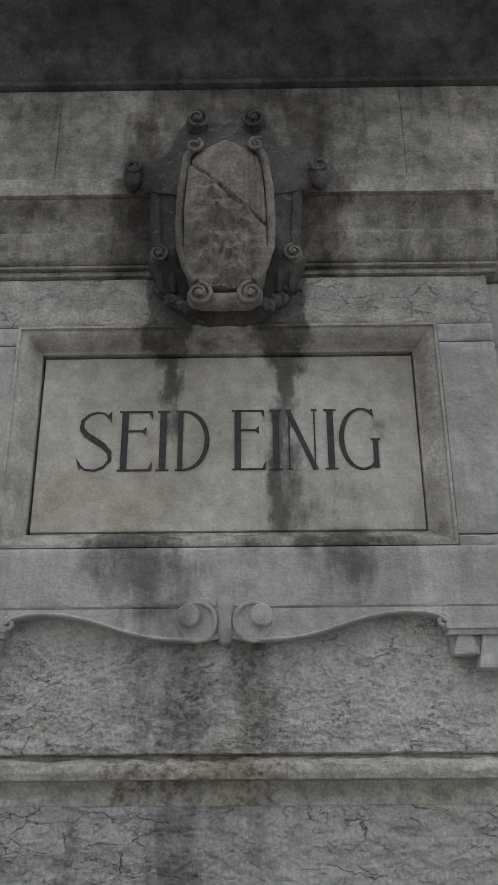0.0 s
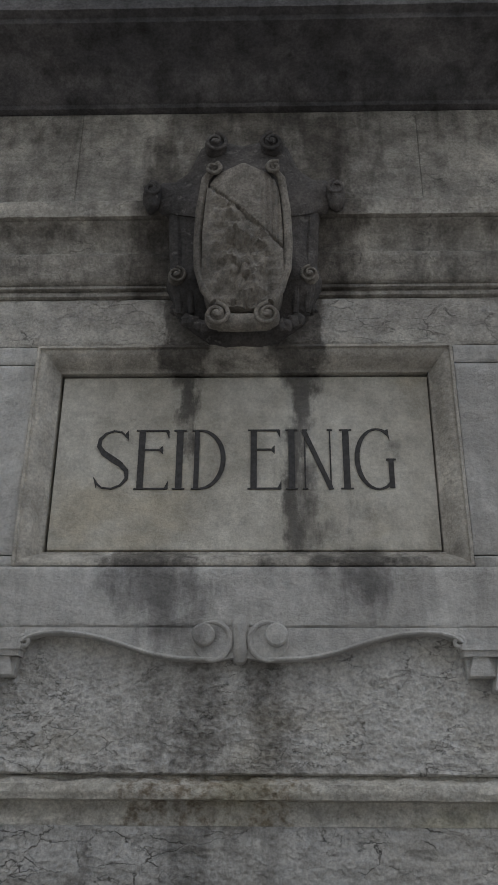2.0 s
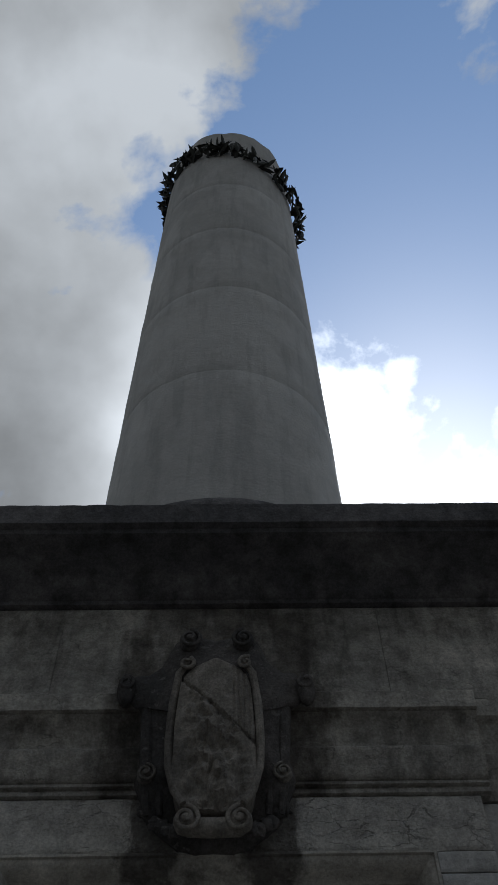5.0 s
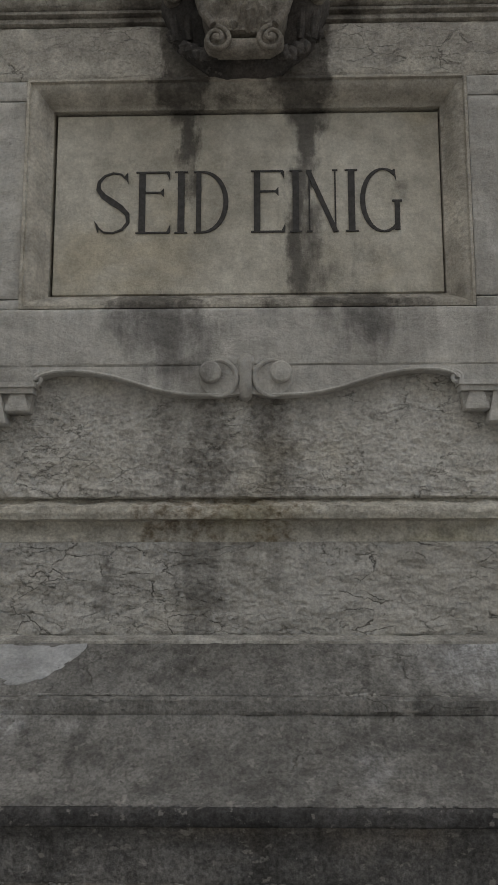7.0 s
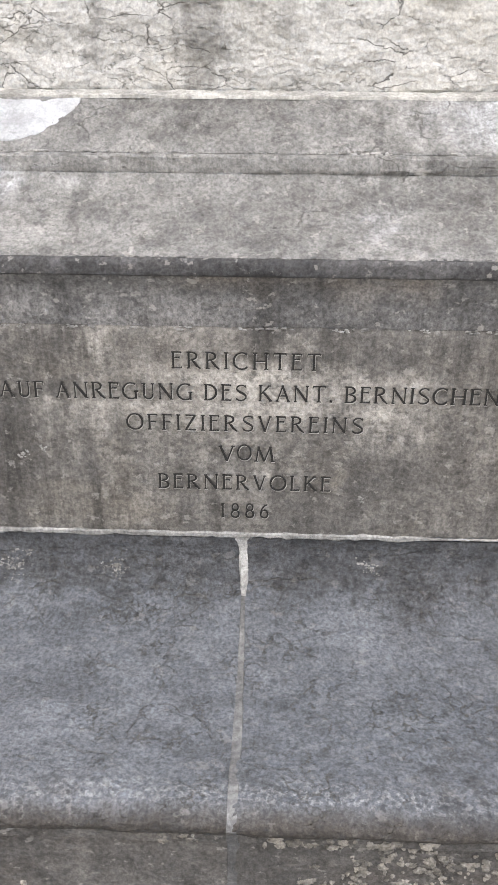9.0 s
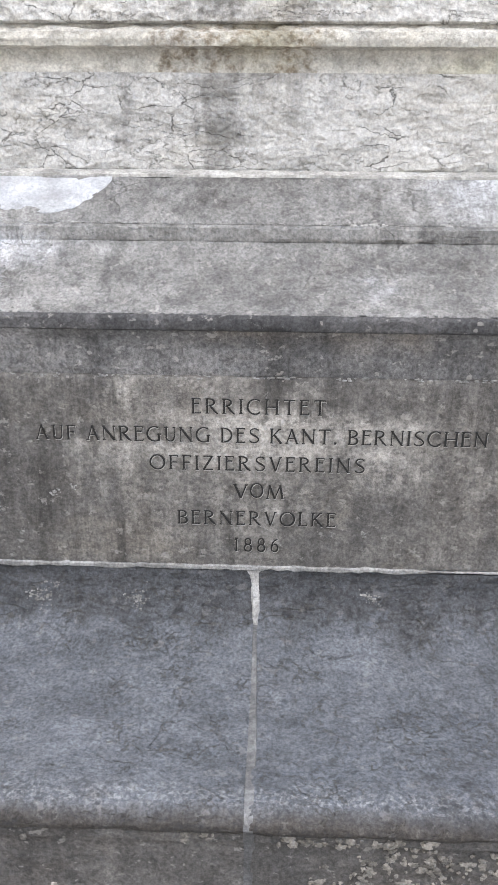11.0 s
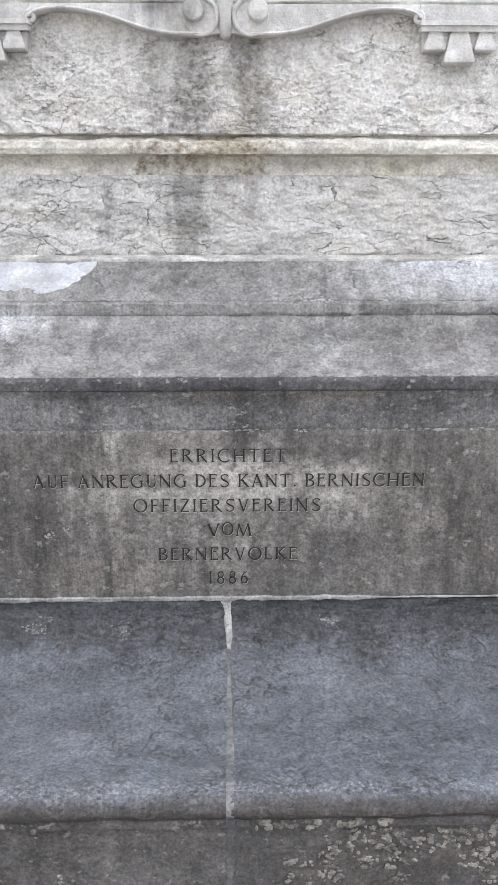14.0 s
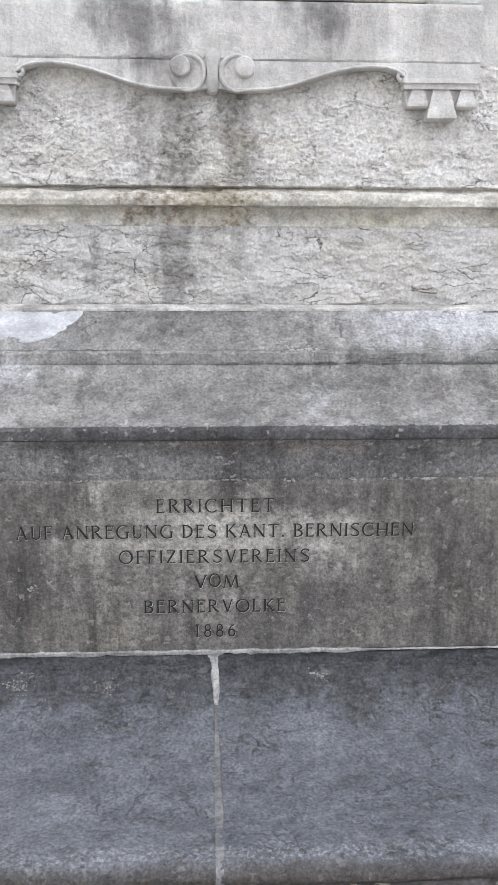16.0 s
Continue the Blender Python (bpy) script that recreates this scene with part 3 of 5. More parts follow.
# -- letters --
def stroke(pts, widths):
    """Quads along a line of points, as wide as widths say."""
    quads, sides = [], []
    for i, p in enumerate(pts):
        a, b = pts[max(0, i - 1)], pts[min(len(pts) - 1, i + 1)]
        dx, dz = b[0] - a[0], b[1] - a[1]
        ln = math.hypot(dx, dz) or 1.0
        w = (widths[i] if isinstance(widths, (list, tuple)) else widths) / 2
        sides.append(((p[0] - dz / ln * w, p[1] + dx / ln * w), (p[0] + dz / ln * w, p[1] - dx / ln * w)))
    left = [s[0] for s in sides]
    right = [s[1] for s in sides]
    for k in range(len(pts) - 1):
        quads.append([left[k], left[k + 1], right[k + 1], right[k]])
    return quads


def bow(cx, cz, rx, rz, a0, a1, thick, thin, n=22):
    pts, wid = [], []
    for k in range(n + 1):
        a = radians(a0 + (a1 - a0) * k / n)
        pts.append((cx + rx * math.cos(a), cz + rz * math.sin(a)))
        wid.append(thin + (thick - thin) * abs(math.cos(a)) ** 1.4)
    return stroke(pts, wid)


def box(x0, z0, x1, z1):
    return [[(x0, z0), (x1, z0), (x1, z1), (x0, z1)]]


def glyph(c, th, tn):
    """Strokes of a Roman capital one unit high, with its width; th, tn: thick and thin strokes."""
    s = 0.045

    def stem(x, t=th, z0=0.0, z1=1.0, feet=True):
        out = box(x - t / 2, z0, x + t / 2, z1)
        if feet:
            for z in (z0, z1 - tn * 0.8):
                out += box(x - t / 2 - s, z, x + t / 2 + s, z + tn * 0.8)
        return out

    def arm(x0, x1, z, tip):
        out = box(x0, z - tn / 2, x1, z + tn / 2)
        if tip:
            out += [[(x1 - 0.05, z), (x1 + 0.012, z + tip), (x1 + 0.012, z)]] if tip > 0 else [[(x1 + 0.012, z), (x1 + 0.012, z + tip), (x1 - 0.05, z)]]
        return out

    def slant(x0, z0, x1, z1, t):
        return stroke([(x0, z0), (x1, z1)], t)

    def foot(x, z, w=0.16):
        return box(x - w / 2, z, x + w / 2, z + tn * 0.8)

    h = th / 2
    if c == "E":
        return stem(h + s) + arm(h, 0.50, 1 - tn / 2, -0.13) + arm(h, 0.41, 0.66, -0.07) + arm(0.41, 0.41, 0.66, 0.07) + arm(h, 0.51, tn / 2, 0.13), 0.54
    if c == "F":
        return stem(h + s) + arm(h, 0.50, 1 - tn / 2, -0.13) + arm(h, 0.42, 0.52, -0.07), 0.52
    if c == "L":
        return stem(h + s) + arm(h, 0.50, tn / 2, 0.14), 0.53
    if c == "I":
        return stem(h + s), th + 2 * s
    if c == "T":
        return stem(0.34, th) + box(0.02, 1 - tn, 0.66, 1) + [[(0.02, 1), (0.09, 1), (0.01, 0.86)], [(0.59, 1), (0.66, 1), (0.67, 0.86)]], 0.68
    if c == "H":
        return stem(h + s) + stem(0.68) + box(h, 0.5 - tn / 2, 0.68, 0.5 + tn / 2), 0.68 + h + s
    if c == "D":
        return stem(h + s) + bow(0.16, 0.5, 0.46, 0.5 - tn / 2, -90, 90, th, tn) + box(h, 0, 0.2, tn) + box(h, 1 - tn, 0.2, 1), 0.70
    if c in "PRB":
        out = stem(h + s) + bow(0.24, 0.76, 0.25, 0.24 - tn / 2, -90, 90, th * 0.9, tn) + box(h, 1 - tn, 0.25, 1) + box(h, 0.52 - tn / 2, 0.25, 0.52 + tn / 2)
        if c == "R":
            return out + stroke([(0.27, 0.52), (0.5, 0.16), (0.68, -0.02)], [th * 0.8, th, th * 0.5]), 0.70
        return out + bow(0.26, 0.26, 0.28, 0.26 - tn / 2, -90, 90, th, tn) + box(h, 0, 0.27, tn), 0.60
    if c == "C":
        return bow(0.44, 0.5, 0.40, 0.5, 52, 312, th, tn) + [[(0.66, 0.97), (0.70, 0.97), (0.69, 0.74)]] + [[(0.69, 0.10), (0.73, 0.22), (0.70, 0.06)]], 0.75
    if c == "G":
        return (bow(0.44, 0.5, 0.40, 0.5, 56, 305, th, tn) + [[(0.62, 0.98), (0.67, 1.0), (0.69, 0.82)]]
                + stem(0.70, th, 0.02, 0.50, False) + box(0.70 - h - s, 0.50 - tn, 0.70 + h + s, 0.50)), 0.80
    if c == "O":
        return bow(0.44, 0.5, 0.40, 0.5, 0, 360, th, tn, 36), 0.88
    if c == "S":
        pts = [(0.53, 0.88), (0.44, 0.965), (0.32, 0.985), (0.19, 0.94), (0.10, 0.84), (0.09, 0.72), (0.17, 0.61), (0.30, 0.52), (0.45, 0.42),
               (0.55, 0.31), (0.56, 0.18), (0.47, 0.07), (0.33, 0.015), (0.18, 0.03), (0.07, 0.12)]
        wid = [tn, tn, tn, tn * 1.2, th * 0.55, th * 0.75, th * 0.9, th, th * 0.9, th * 0.75, th * 0.55, tn * 1.2, tn, tn, tn]
        return stroke(pts, wid) + [[(0.50, 0.93), (0.55, 0.99), (0.56, 0.80)], [(0.03, 0.22), (0.09, 0.02), (0.10, 0.13)]], 0.60
    if c == "N":
        return stem(0.10, tn * 1.2) + stem(0.68, tn * 1.2) + slant(0.08, 0.98, 0.68, 0.01, th), 0.78
    if c == "M":
        return slant(0.10, 0, 0.20, 1, tn * 1.2) + slant(0.19, 0.99, 0.45, 0.02, th * 0.9) + slant(0.45, 0.02, 0.70, 0.99, tn) + slant(0.70, 0.99, 0.82, 0, th) + foot(0.10, 0) + foot(0.82, 0), 0.92
    if c == "A":
        return slant(0.08, 0, 0.36, 1, tn * 1.2) + slant(0.35, 1, 0.66, 0, th) + box(0.17, 0.33, 0.56, 0.33 + tn) + foot(0.08, 0) + foot(0.66, 0), 0.74
    if c == "V":
        return slant(0.08, 1, 0.37, 0, th) + slant(0.37, 0, 0.63, 1, tn * 1.2) + foot(0.08, 1 - tn) + foot(0.63, 1 - tn), 0.70
    if c == "U":
        return box(0.10, 0.3, 0.10 + th, 1) + bow(0.36, 0.3, 0.26 - h * 0.6, 0.28, 180, 360, th * 0.8, tn) + box(0.58, 0.3, 0.58 + tn, 1) + foot(0.13, 1 - tn, 0.2) + foot(0.59, 1 - tn), 0.70
    if c == "K":
        return stem(h + s) + slant(0.14, 0.46, 0.54, 0.98, tn * 1.2) + slant(0.24, 0.58, 0.64, 0.0, th) + foot(0.54, 1 - tn) + foot(0.62, 0), 0.70
    if c == "Z":
        return box(0.05, 1 - tn, 0.56, 1) + box(0.04, 0, 0.58, tn) + slant(0.54, 0.97, 0.06, 0.03, th), 0.62
    if c == "1":
        return stem(0.18, th) + slant(0.18, 0.98, 0.06, 0.84, tn), 0.32
    if c == "8":
        return bow(0.28, 0.74, 0.19, 0.24, 0, 360, th * 0.8, tn, 28) + bow(0.28, 0.26, 0.23, 0.26, 0, 360, th, tn, 28), 0.56
    if c == "6":
        return bow(0.28, 0.29, 0.22, 0.28, 0, 360, th, tn, 28) + stroke([(0.47, 0.96), (0.28, 0.86), (0.14, 0.66), (0.07, 0.40), (0.07, 0.28)], [tn, tn * 1.3, th * 0.8, th, th]), 0.54
    if c == ".":
        return box(0.04, 0, 0.04 + th * 1.1, th * 1.1), 0.2
    return [], 0.4


def letter_mesh(c, x, z, w, hgt, y, material, parent, th, tn, label="", facet=None):
    """One letter; facet: the pale material of a flat offset copy of its strokes, a painted highlight for the lower edge
    of the cut, from x to x + w (its natural width where w is None) on the line z.
    """
    polys, wide = glyph(c, th, tn)
    k = hgt if w is None else w / wide
    bm = bmesh.new()
    for i, poly in enumerate(polys):
        yf = y - 0.0024 - 0.00003 * (i % 9)
        f = [bm.verts.new((x + px * k, yf, z + pz * hgt)) for px, pz in poly]
        b = [bm.verts.new((x + px * k, y + 0.003, z + pz * hgt)) for px, pz in poly]
        n = len(poly)
        try:
            bm.faces.new(f)
            for q in range(n):
                bm.faces.new((f[q], f[(q + 1) % n], b[(q + 1) % n], b[q]))
        except ValueError:
            continue
    if facet is None:
        return part("letter", bm, material, parent, label)
    # flat pale copy shifted down and right, a highlight painted beside each stroke
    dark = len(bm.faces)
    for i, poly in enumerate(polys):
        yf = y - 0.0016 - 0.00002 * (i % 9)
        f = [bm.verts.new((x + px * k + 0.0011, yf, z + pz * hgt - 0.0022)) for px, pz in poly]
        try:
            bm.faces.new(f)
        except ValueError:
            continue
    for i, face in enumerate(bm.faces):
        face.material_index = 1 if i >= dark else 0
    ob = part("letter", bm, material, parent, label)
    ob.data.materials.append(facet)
    return ob


def line_of_text(text, x0, x1, z, hgt, y, material, parent, th, tn, raised="", wide=1.0):
    widths = [glyph(c, th, tn)[1] * hgt * (1.0 if c in raised else wide) if c != " " else 0.30 * hgt for c in text]
    spare = (x1 - x0 - sum(widths)) / max(1, len(text) - 1)
    x = x0
    for c, w in zip(text, widths):
        if c != " ":
            up = 0.09 * hgt if c in raised else 0.0
            letter_mesh(c, x, z + up, w, hgt, y, material, parent, th, tn, "", M_CUTLIT)
        x += w + spare


# -- base: plinth, flared course, inscription course --
HALF = 1.22
WIDE = HALF + 0.5
# the base course: a hollow that runs out into a broad, almost level ledge with a rounded nose
LEDGE = [(-1.006, 0.8855), (-1.013, 0.889), (-1.015, 0.897), (-1.011, 0.907), (-1.002, 0.917), (-0.988, 0.924), (-0.968, 0.9265), (-0.94, 0.924), (-0.86, 0.913), (-0.76, 0.907), (-0.69, 0.905), (-0.64, 0.907),
         (-0.59, 0.912), (-0.54, 0.920), (-0.495, 0.932), (-0.46, 0.947), (-0.432, 0.966), (-0.413, 0.988), (-0.400, 1.013), (-0.392, 1.038), (-0.389, 1.066)]


def ledge_face(z):
    """How far forward the upright part of the base course stands at height z."""
    for (ya, za), (yb, zb) in zip(LEDGE[11:], LEDGE[12:]):
        if z <= zb:
            return ya + (yb - ya) * (z - za) / (zb - za)
    return LEDGE[-1][0]


for sx in (-1, 1):
    lo, hi = (-WIDE, -0.004) if sx < 0 else (0.004, WIDE)
    course("plinth_block", [(-0.998, GROUND - 0.001), (-0.998, 0.70), (-0.998, 0.852), (-1.000, 0.8595), (-1.006, 0.862), (-1.007, 0.880), (-1.002, 0.8848)], lo, hi, M_PLINTH, amount=0.0035, size=0.05,
           step=0.014, back=-0.3, seed=3 + sx, chips=0.001, label="dark plinth block spotted with pale lichen")
    course("base_block", LEDGE, lo, hi, M_FLARE, amount=0.0032, size=0.06, step=0.007, seed=7 + sx, scale_off=0.0022, flake=(6.5, 13.0),
           label="blue-grey base block with a hollow running out into a rounded ledge")
text_course = course("inscription_course", [(-0.389, 1.078), (-0.390, 1.09), (-0.390, 1.530), (-0.388, 1.540), (-0.383, 1.5445)], -HALF, HALF, M_TEXT, amount=0.0012, size=0.05,
                     step=0.02, seed=5, chips=0.003, label="dark stained stone course carrying a cut inscription")
Y_TEXT = -0.3915
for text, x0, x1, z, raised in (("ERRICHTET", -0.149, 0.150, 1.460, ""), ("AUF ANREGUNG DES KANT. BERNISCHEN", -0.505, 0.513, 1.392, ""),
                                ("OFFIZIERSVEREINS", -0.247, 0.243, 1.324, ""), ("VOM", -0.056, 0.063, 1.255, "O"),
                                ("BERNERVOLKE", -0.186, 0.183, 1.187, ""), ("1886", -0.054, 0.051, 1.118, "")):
    line_of_text(text, x0, x1, z, 0.0345, Y_TEXT, M_CUTSHADE, text_course, 0.108, 0.05, raised, 1.0 if text == "1886" else 1.4 if text == "VOM" else 1.16)

# mortar between the courses
def ragged_bed(x0, x1, z, y, thick, seed, back):
    """A strip of mortar along a bed joint, its edges ragged."""
    bm = bmesh.new()
    n = round((x1 - x0) / 0.006)
    rings = []
    for i in range(n + 1):
        x = x0 + (x1 - x0) * i / n
        up = thick * (0.55 + 0.35 * noise.noise(Vector((x * 17, seed, 0))) + 0.3 * noise.noise(Vector((x * 60, seed, 4))))
        dn = thick * (0.6 + 0.5 * noise.noise(Vector((x * 13, seed, 8))) + 0.35 * noise.noise(Vector((x * 47, seed, 5))))
        fade = min(1.0, (x1 - x) / 0.15 + 0.15)
        up, dn = max(0.0012, up * fade), max(0.0012, dn * fade)
        out = 0.0018 + 0.0015 * noise.noise(Vector((x * 40, seed, 9)))
        rings.append([bm.verts.new(p) for p in ((x, back, z - dn), (x, y + 0.001, z - dn), (x, y - out, z - dn * 0.6), (x, y - out * 1.1, z + up * 0.5), (x, y + 0.001, z + up), (x, back, z + up))])
    for a, b in zip(rings, rings[1:]):
        for k in range(6):
            bm.faces.new((a[k], a[(k + 1) % 6], b[(k + 1) % 6], b[k]))
    bm.faces.new(rings[0])
    bm.faces.new(list(reversed(rings[-1])))
    return bm


part("mortar_joint", ragged_bed(-HALF, 0.47, 1.072, -0.3905, 0.0118, 2.0, -0.36), M_MORTAR, monument, "pale mortar smeared along the bed joint")
part("mortar_joint", ragged_bed(0.47, HALF, 1.072, -0.3895, 0.005, 3.0, -0.36), M_MORTAR, monument)


def crumbs(x0, x1, y, z, count, seed, size, spread=0.003):
    """Pale crumbs of mortar and chipped stone along a ledge."""
    rng = random.Random(seed)
    bm = bmesh.new()
    for k in range(count):
        x = rng.uniform(x0, x1)
        if noise.noise(Vector((x * 9, seed, 0))) < -0.12:
            continue
        r = size * rng.uniform(0.35, 1.0)
        lump(bm, (x, y + rng.uniform(-0.002, 0.004), z + rng.uniform(-spread, spread)), (r * rng.uniform(1.0, 3.2), r * 0.8, r * 0.8), rng.uniform(0, 50), 7, 5, 0.5)
    return bm


tagged(part("mortar_spill", crumbs(-0.95, 0.95, -0.388, 1.5425, 260, 5, 0.0034), M_MORTAR, monument, "pale crumbs of mortar along the ledge"), kind="stuff")
tagged(part("mortar_spill", crumbs(-0.95, 0.95, -0.213, 1.8525, 330, 9, 0.0042), M_MORTAR, monument, "pale crumbs of mortar along the ledge"), kind="stuff")
tagged(part("mortar_spill", crumbs(-0.95, 0.95, -0.406, 1.6845, 160, 12, 0.003), M_OLDMORTAR, monument, "grey crumbs of mortar along the ledge"), kind="stuff")


def upright_mortar(upper):
    bm = bmesh.new()
    pts = list(reversed(LEDGE)) + [(-1.003, 0.8848), (-1.007, 0.880), (-1.006, 0.862), (-0.999, 0.8585), (-0.998, 0.80), (-0.998, GROUND)]
    pts = [p for p in dense(pts, 0.012) if (p[1] > 0.952 if upper else p[1] < 0.965)]
    rings = []
    for i, (y, z) in enumerate(pts):
        w = 0.0125 + 0.012 * max(0.0, (z - 1.045) / 0.02) - 0.08 * max(0.0, 1.02 - z) if upper else 0.0075 if z < 0.86 else 0.006
        w *= 1 + 0.5 * noise.noise(Vector((1.7, 0, z * 30)))
        c = 0.003 * noise.noise(Vector((5.7, 0, z * 18))) + 0.009 * min(1.0, max(0.0, (-0.42 - y) / 0.4))
        lift = 0.0015 if upper else 0.0006
        flat = -0.98 < y < -0.46
        dy, dz = (0.0, -0.004) if flat else (0.004, 0.0)
        uy, uz = (0.0, lift + 0.0008) if flat else (-lift, 0.0)
        near = c - w if upper else min(c - w, -0.0065)
        rings.append([bm.verts.new((near, y + dy, z + dz)), bm.verts.new((near + w * 0.4, y + uy, z + uz)), bm.verts.new((c + w * 0.6, y + uy, z + uz)),
                      bm.verts.new((c + w, y + dy, z + dz)), bm.verts.new((c, y + 0.03, z - 0.02))])
    for a, b in zip(rings, rings[1:]):
        for k in range(5):
            bm.faces.new((a[k], a[(k + 1) % 5], b[(k + 1) % 5], b[k]))
    for end in (rings[0], rings[-1]):
        bm.faces.new(end)
    part("mortar_joint", bm, M_MORTAR if upper else M_OLDMORTAR, monument, "pale mortar filling the upright joint" if upper else "thin grey mortar in the upright joint")


upright_mortar(True)
upright_mortar(False)

# -- mouldings above the inscription --
course("cavetto_moulding", [(-0.384, 1.545), (-0.386, 1.555), (-0.387, 1.58), (-0.390, 1.605), (-0.397, 1.630), (-0.406, 1.6494)], -HALF, HALF, M_DARK, amount=0.0025, size=0.03, step=0.007,
       seed=21, chips=0.003, scale_off=0.0012, flake=(12.0, 20.0), label="soot-grey hollow moulding mottled with pale flecks")
course("fillet_moulding", [(-0.407, 1.6495), (-0.412, 1.652), (-0.4135, 1.657), (-0.4135, 1.676), (-0.409, 1.684)], -HALF, HALF, M_SOOT, amount=0.0025, size=0.03, step=0.006, seed=22, chips=0.005,
       scale_off=0.0012, flake=(14.0, 20.0), label="narrow soot-black fillet with a chipped upper edge")
for lo, hi, rec in ((-HALF, -0.7525, 0.008), (-0.75, 0.75, 0.0), (0.7525, HALF, 0.008)):
    course("sloping_moulding", [(-0.404 + rec, 1.6845), (-0.392 + rec, 1.693), (-0.345 + rec, 1.722), (-0.295 + rec, 1.757), (-0.253 + rec, 1.79), (-0.228 + rec, 1.8166)],
           lo, hi, M_WEATHER, amount=0.003, size=0.07, step=0.007, seed=24, scale_off=0.0017, flake=(9.0, 16.0), label="washed grey sloping course streaked with dirt")
    course("fillet_moulding", [(-0.2295 + rec, 1.8171), (-0.2315 + rec, 1.824), (-0.2275 + rec, 1.846), (-0.218 + rec, 1.852)], lo, hi, M_WEATHER, amount=0.003,
           size=0.03, step=0.006, seed=26, chips=0.005, scale_off=0.0014, flake=(14.0, 20.0))
    course("upper_slope", [(-0.2085 + rec, 1.8527), (-0.207 + rec, 1.856), (-0.19 + rec, 1.875), (-0.155 + rec, 1.91), (-0.118 + rec, 1.944), (-0.108 + rec, 1.954)], lo, hi, M_WEATHER, amount=0.003,
           size=0.06, step=0.007, seed=28, scale_off=0.0010, flake=(9.0, 16.0), label="grey sloping course under the hammered field" if lo == -0.75 else "")
course("mortar_joint", [(-0.112, 1.950), (-0.111, 1.956), (-0.090, 1.963), (-0.060, 1.966)], -HALF, HALF, M_LIME, amount=0.003, size=0.03, step=0.01, seed=33, back=-0.02)

def plaster_patch(x0, x1, z0, z1, seed):
    """A thin skin of plaster on the upper slope, its edges feathered and ragged."""
    line = [(1.8535, -0.206), (1.875, -0.19), (1.91, -0.155), (1.944, -0.118), (1.954, -0.108)]

    def face(z):
        for (za, ya), (zb, yb) in zip(line, line[1:]):
            if z <= zb:
                return ya + (yb - ya) * (z - za) / (zb - za)
        return line[-1][1]

    bm = bmesh.new()
    nx, nz = round((x1 - x0) / 0.004), 14
    grid = []
    for i in range(nx + 1):
        x = x0 + (x1 - x0) * i / nx
        side = min(1.0, (x - x0) / 0.1, (x1 - x) / 0.06 + 0.5 * noise.noise(Vector((x * 30, seed, 9))) * min(1.0, (x1 - x) / 0.05))
        low = z1 - (z1 - z0) * max(0.03, side) ** 0.7 * (0.9 + 0.3 * noise.noise(Vector((x * 11, seed, 0))) + 0.08 * noise.noise(Vector((x * 45, seed, 2))))
        low = max(low, 1.8555)
        row = []
        for j in range(nz + 1):
            z = low + (z1 - low) * j / nz
            rim = min(i, nx - i, j, nz - j)
            row.append(bm.verts.new((x, face(z) - (0.0038 if rim > 2 else 0.002 if rim > 0 else -0.004) - 0.0012 * noise.fractal(Vector((x * 14, z * 14, 5)), 1, 2, 3), z)))
        grid.append(row)
    for a, b in zip(grid, grid[1:]):
        for j in range(nz):
            bm.faces.new((a[j], a[j + 1], b[j + 1], b[j]))
    smooth(part("plaster_patch", bm, M_PLASTER, monument, "smooth bluish white patch of repair plaster"), 60)


plaster_patch(-1.1, -0.355, 1.866, 1.9515, 3.0)

# -- hammered field, string course, upper field --
course("hammered_field", [(-0.066, 1.9625), (-0.068, 1.97), (-0.066, 2.165), (-0.063, 2.178)], -HALF, HALF, M_FIELD, amount=0.003, size=0.05, step=0.0042, seed=41, chips=0.006, scale_off=0.0034,
       label="pale limestone field scaling along jagged cracks")
course("string_course", [(-0.059, 2.1784), (-0.058, 2.186), (-0.056, 2.200), (-0.053, 2.215), (-0.058, 2.226), (-0.070, 2.229), (-0.0905, 2.231), (-0.0945, 2.245), (-0.0915, 2.260),
                         (-0.074, 2.268), (-0.060, 2.273), (-0.058, 2.279)], -HALF, HALF, M_FILLET, amount=0.0042, size=0.035, step=0.005, seed=43, chips=0.004, scale_off=0.0016, flake=(11.0, 24.0),
       label="cream string course with a rounded fillet")
course("hammered_field", [(-0.066, 2.2795), (-0.074, 2.284), (-0.062, 2.45), (-0.055, 2.60)], -HALF, HALF, M_ROUGH, amount=0.004, size=0.026, step=0.005, seed=45, chips=0.006, scale_off=0.0026, flake=(13.0, 20.0),
       label="rough bush-hammered pale limestone field with cracks")

# -- apron with volutes under the die --
DIE = 0.712


def apron_half(s):
    low = [(0.062, 2.5195), (0.10, 2.520), (0.14, 2.5215), (0.18, 2.527), (0.22, 2.536), (0.27, 2.552), (0.32, 2.567), (0.37, 2.577), (0.42, 2.581), (0.46, 2.579), (0.49, 2.571), (0.503, 2.560)]
    bm = bmesh.new()
    rows = []
    for x, z in low:
        rows.append([bm.verts.new((s * x, y, q)) for y, q in ((-0.03, z), (-0.084, z), (-0.092, z + 0.0015), (-0.094, z + 0.005), (-0.091, z + 0.009), (-0.083, z + 0.0105), (-0.081, 2.5968), (-0.03, 2.5968))])
    for a, b in zip(rows, rows[1:]):
        for k in range(8):
            bm.faces.new((a[k], a[(k + 1) % 8], b[(k + 1) % 8], b[k]))
    bm.faces.new(rows[0])
    bm.faces.new(list(reversed(rows[-1])))
    return bm


apron_r = smooth(part("apron", apron_half(1), M_DIE, monument, "curved apron with a rolled lower edge"))
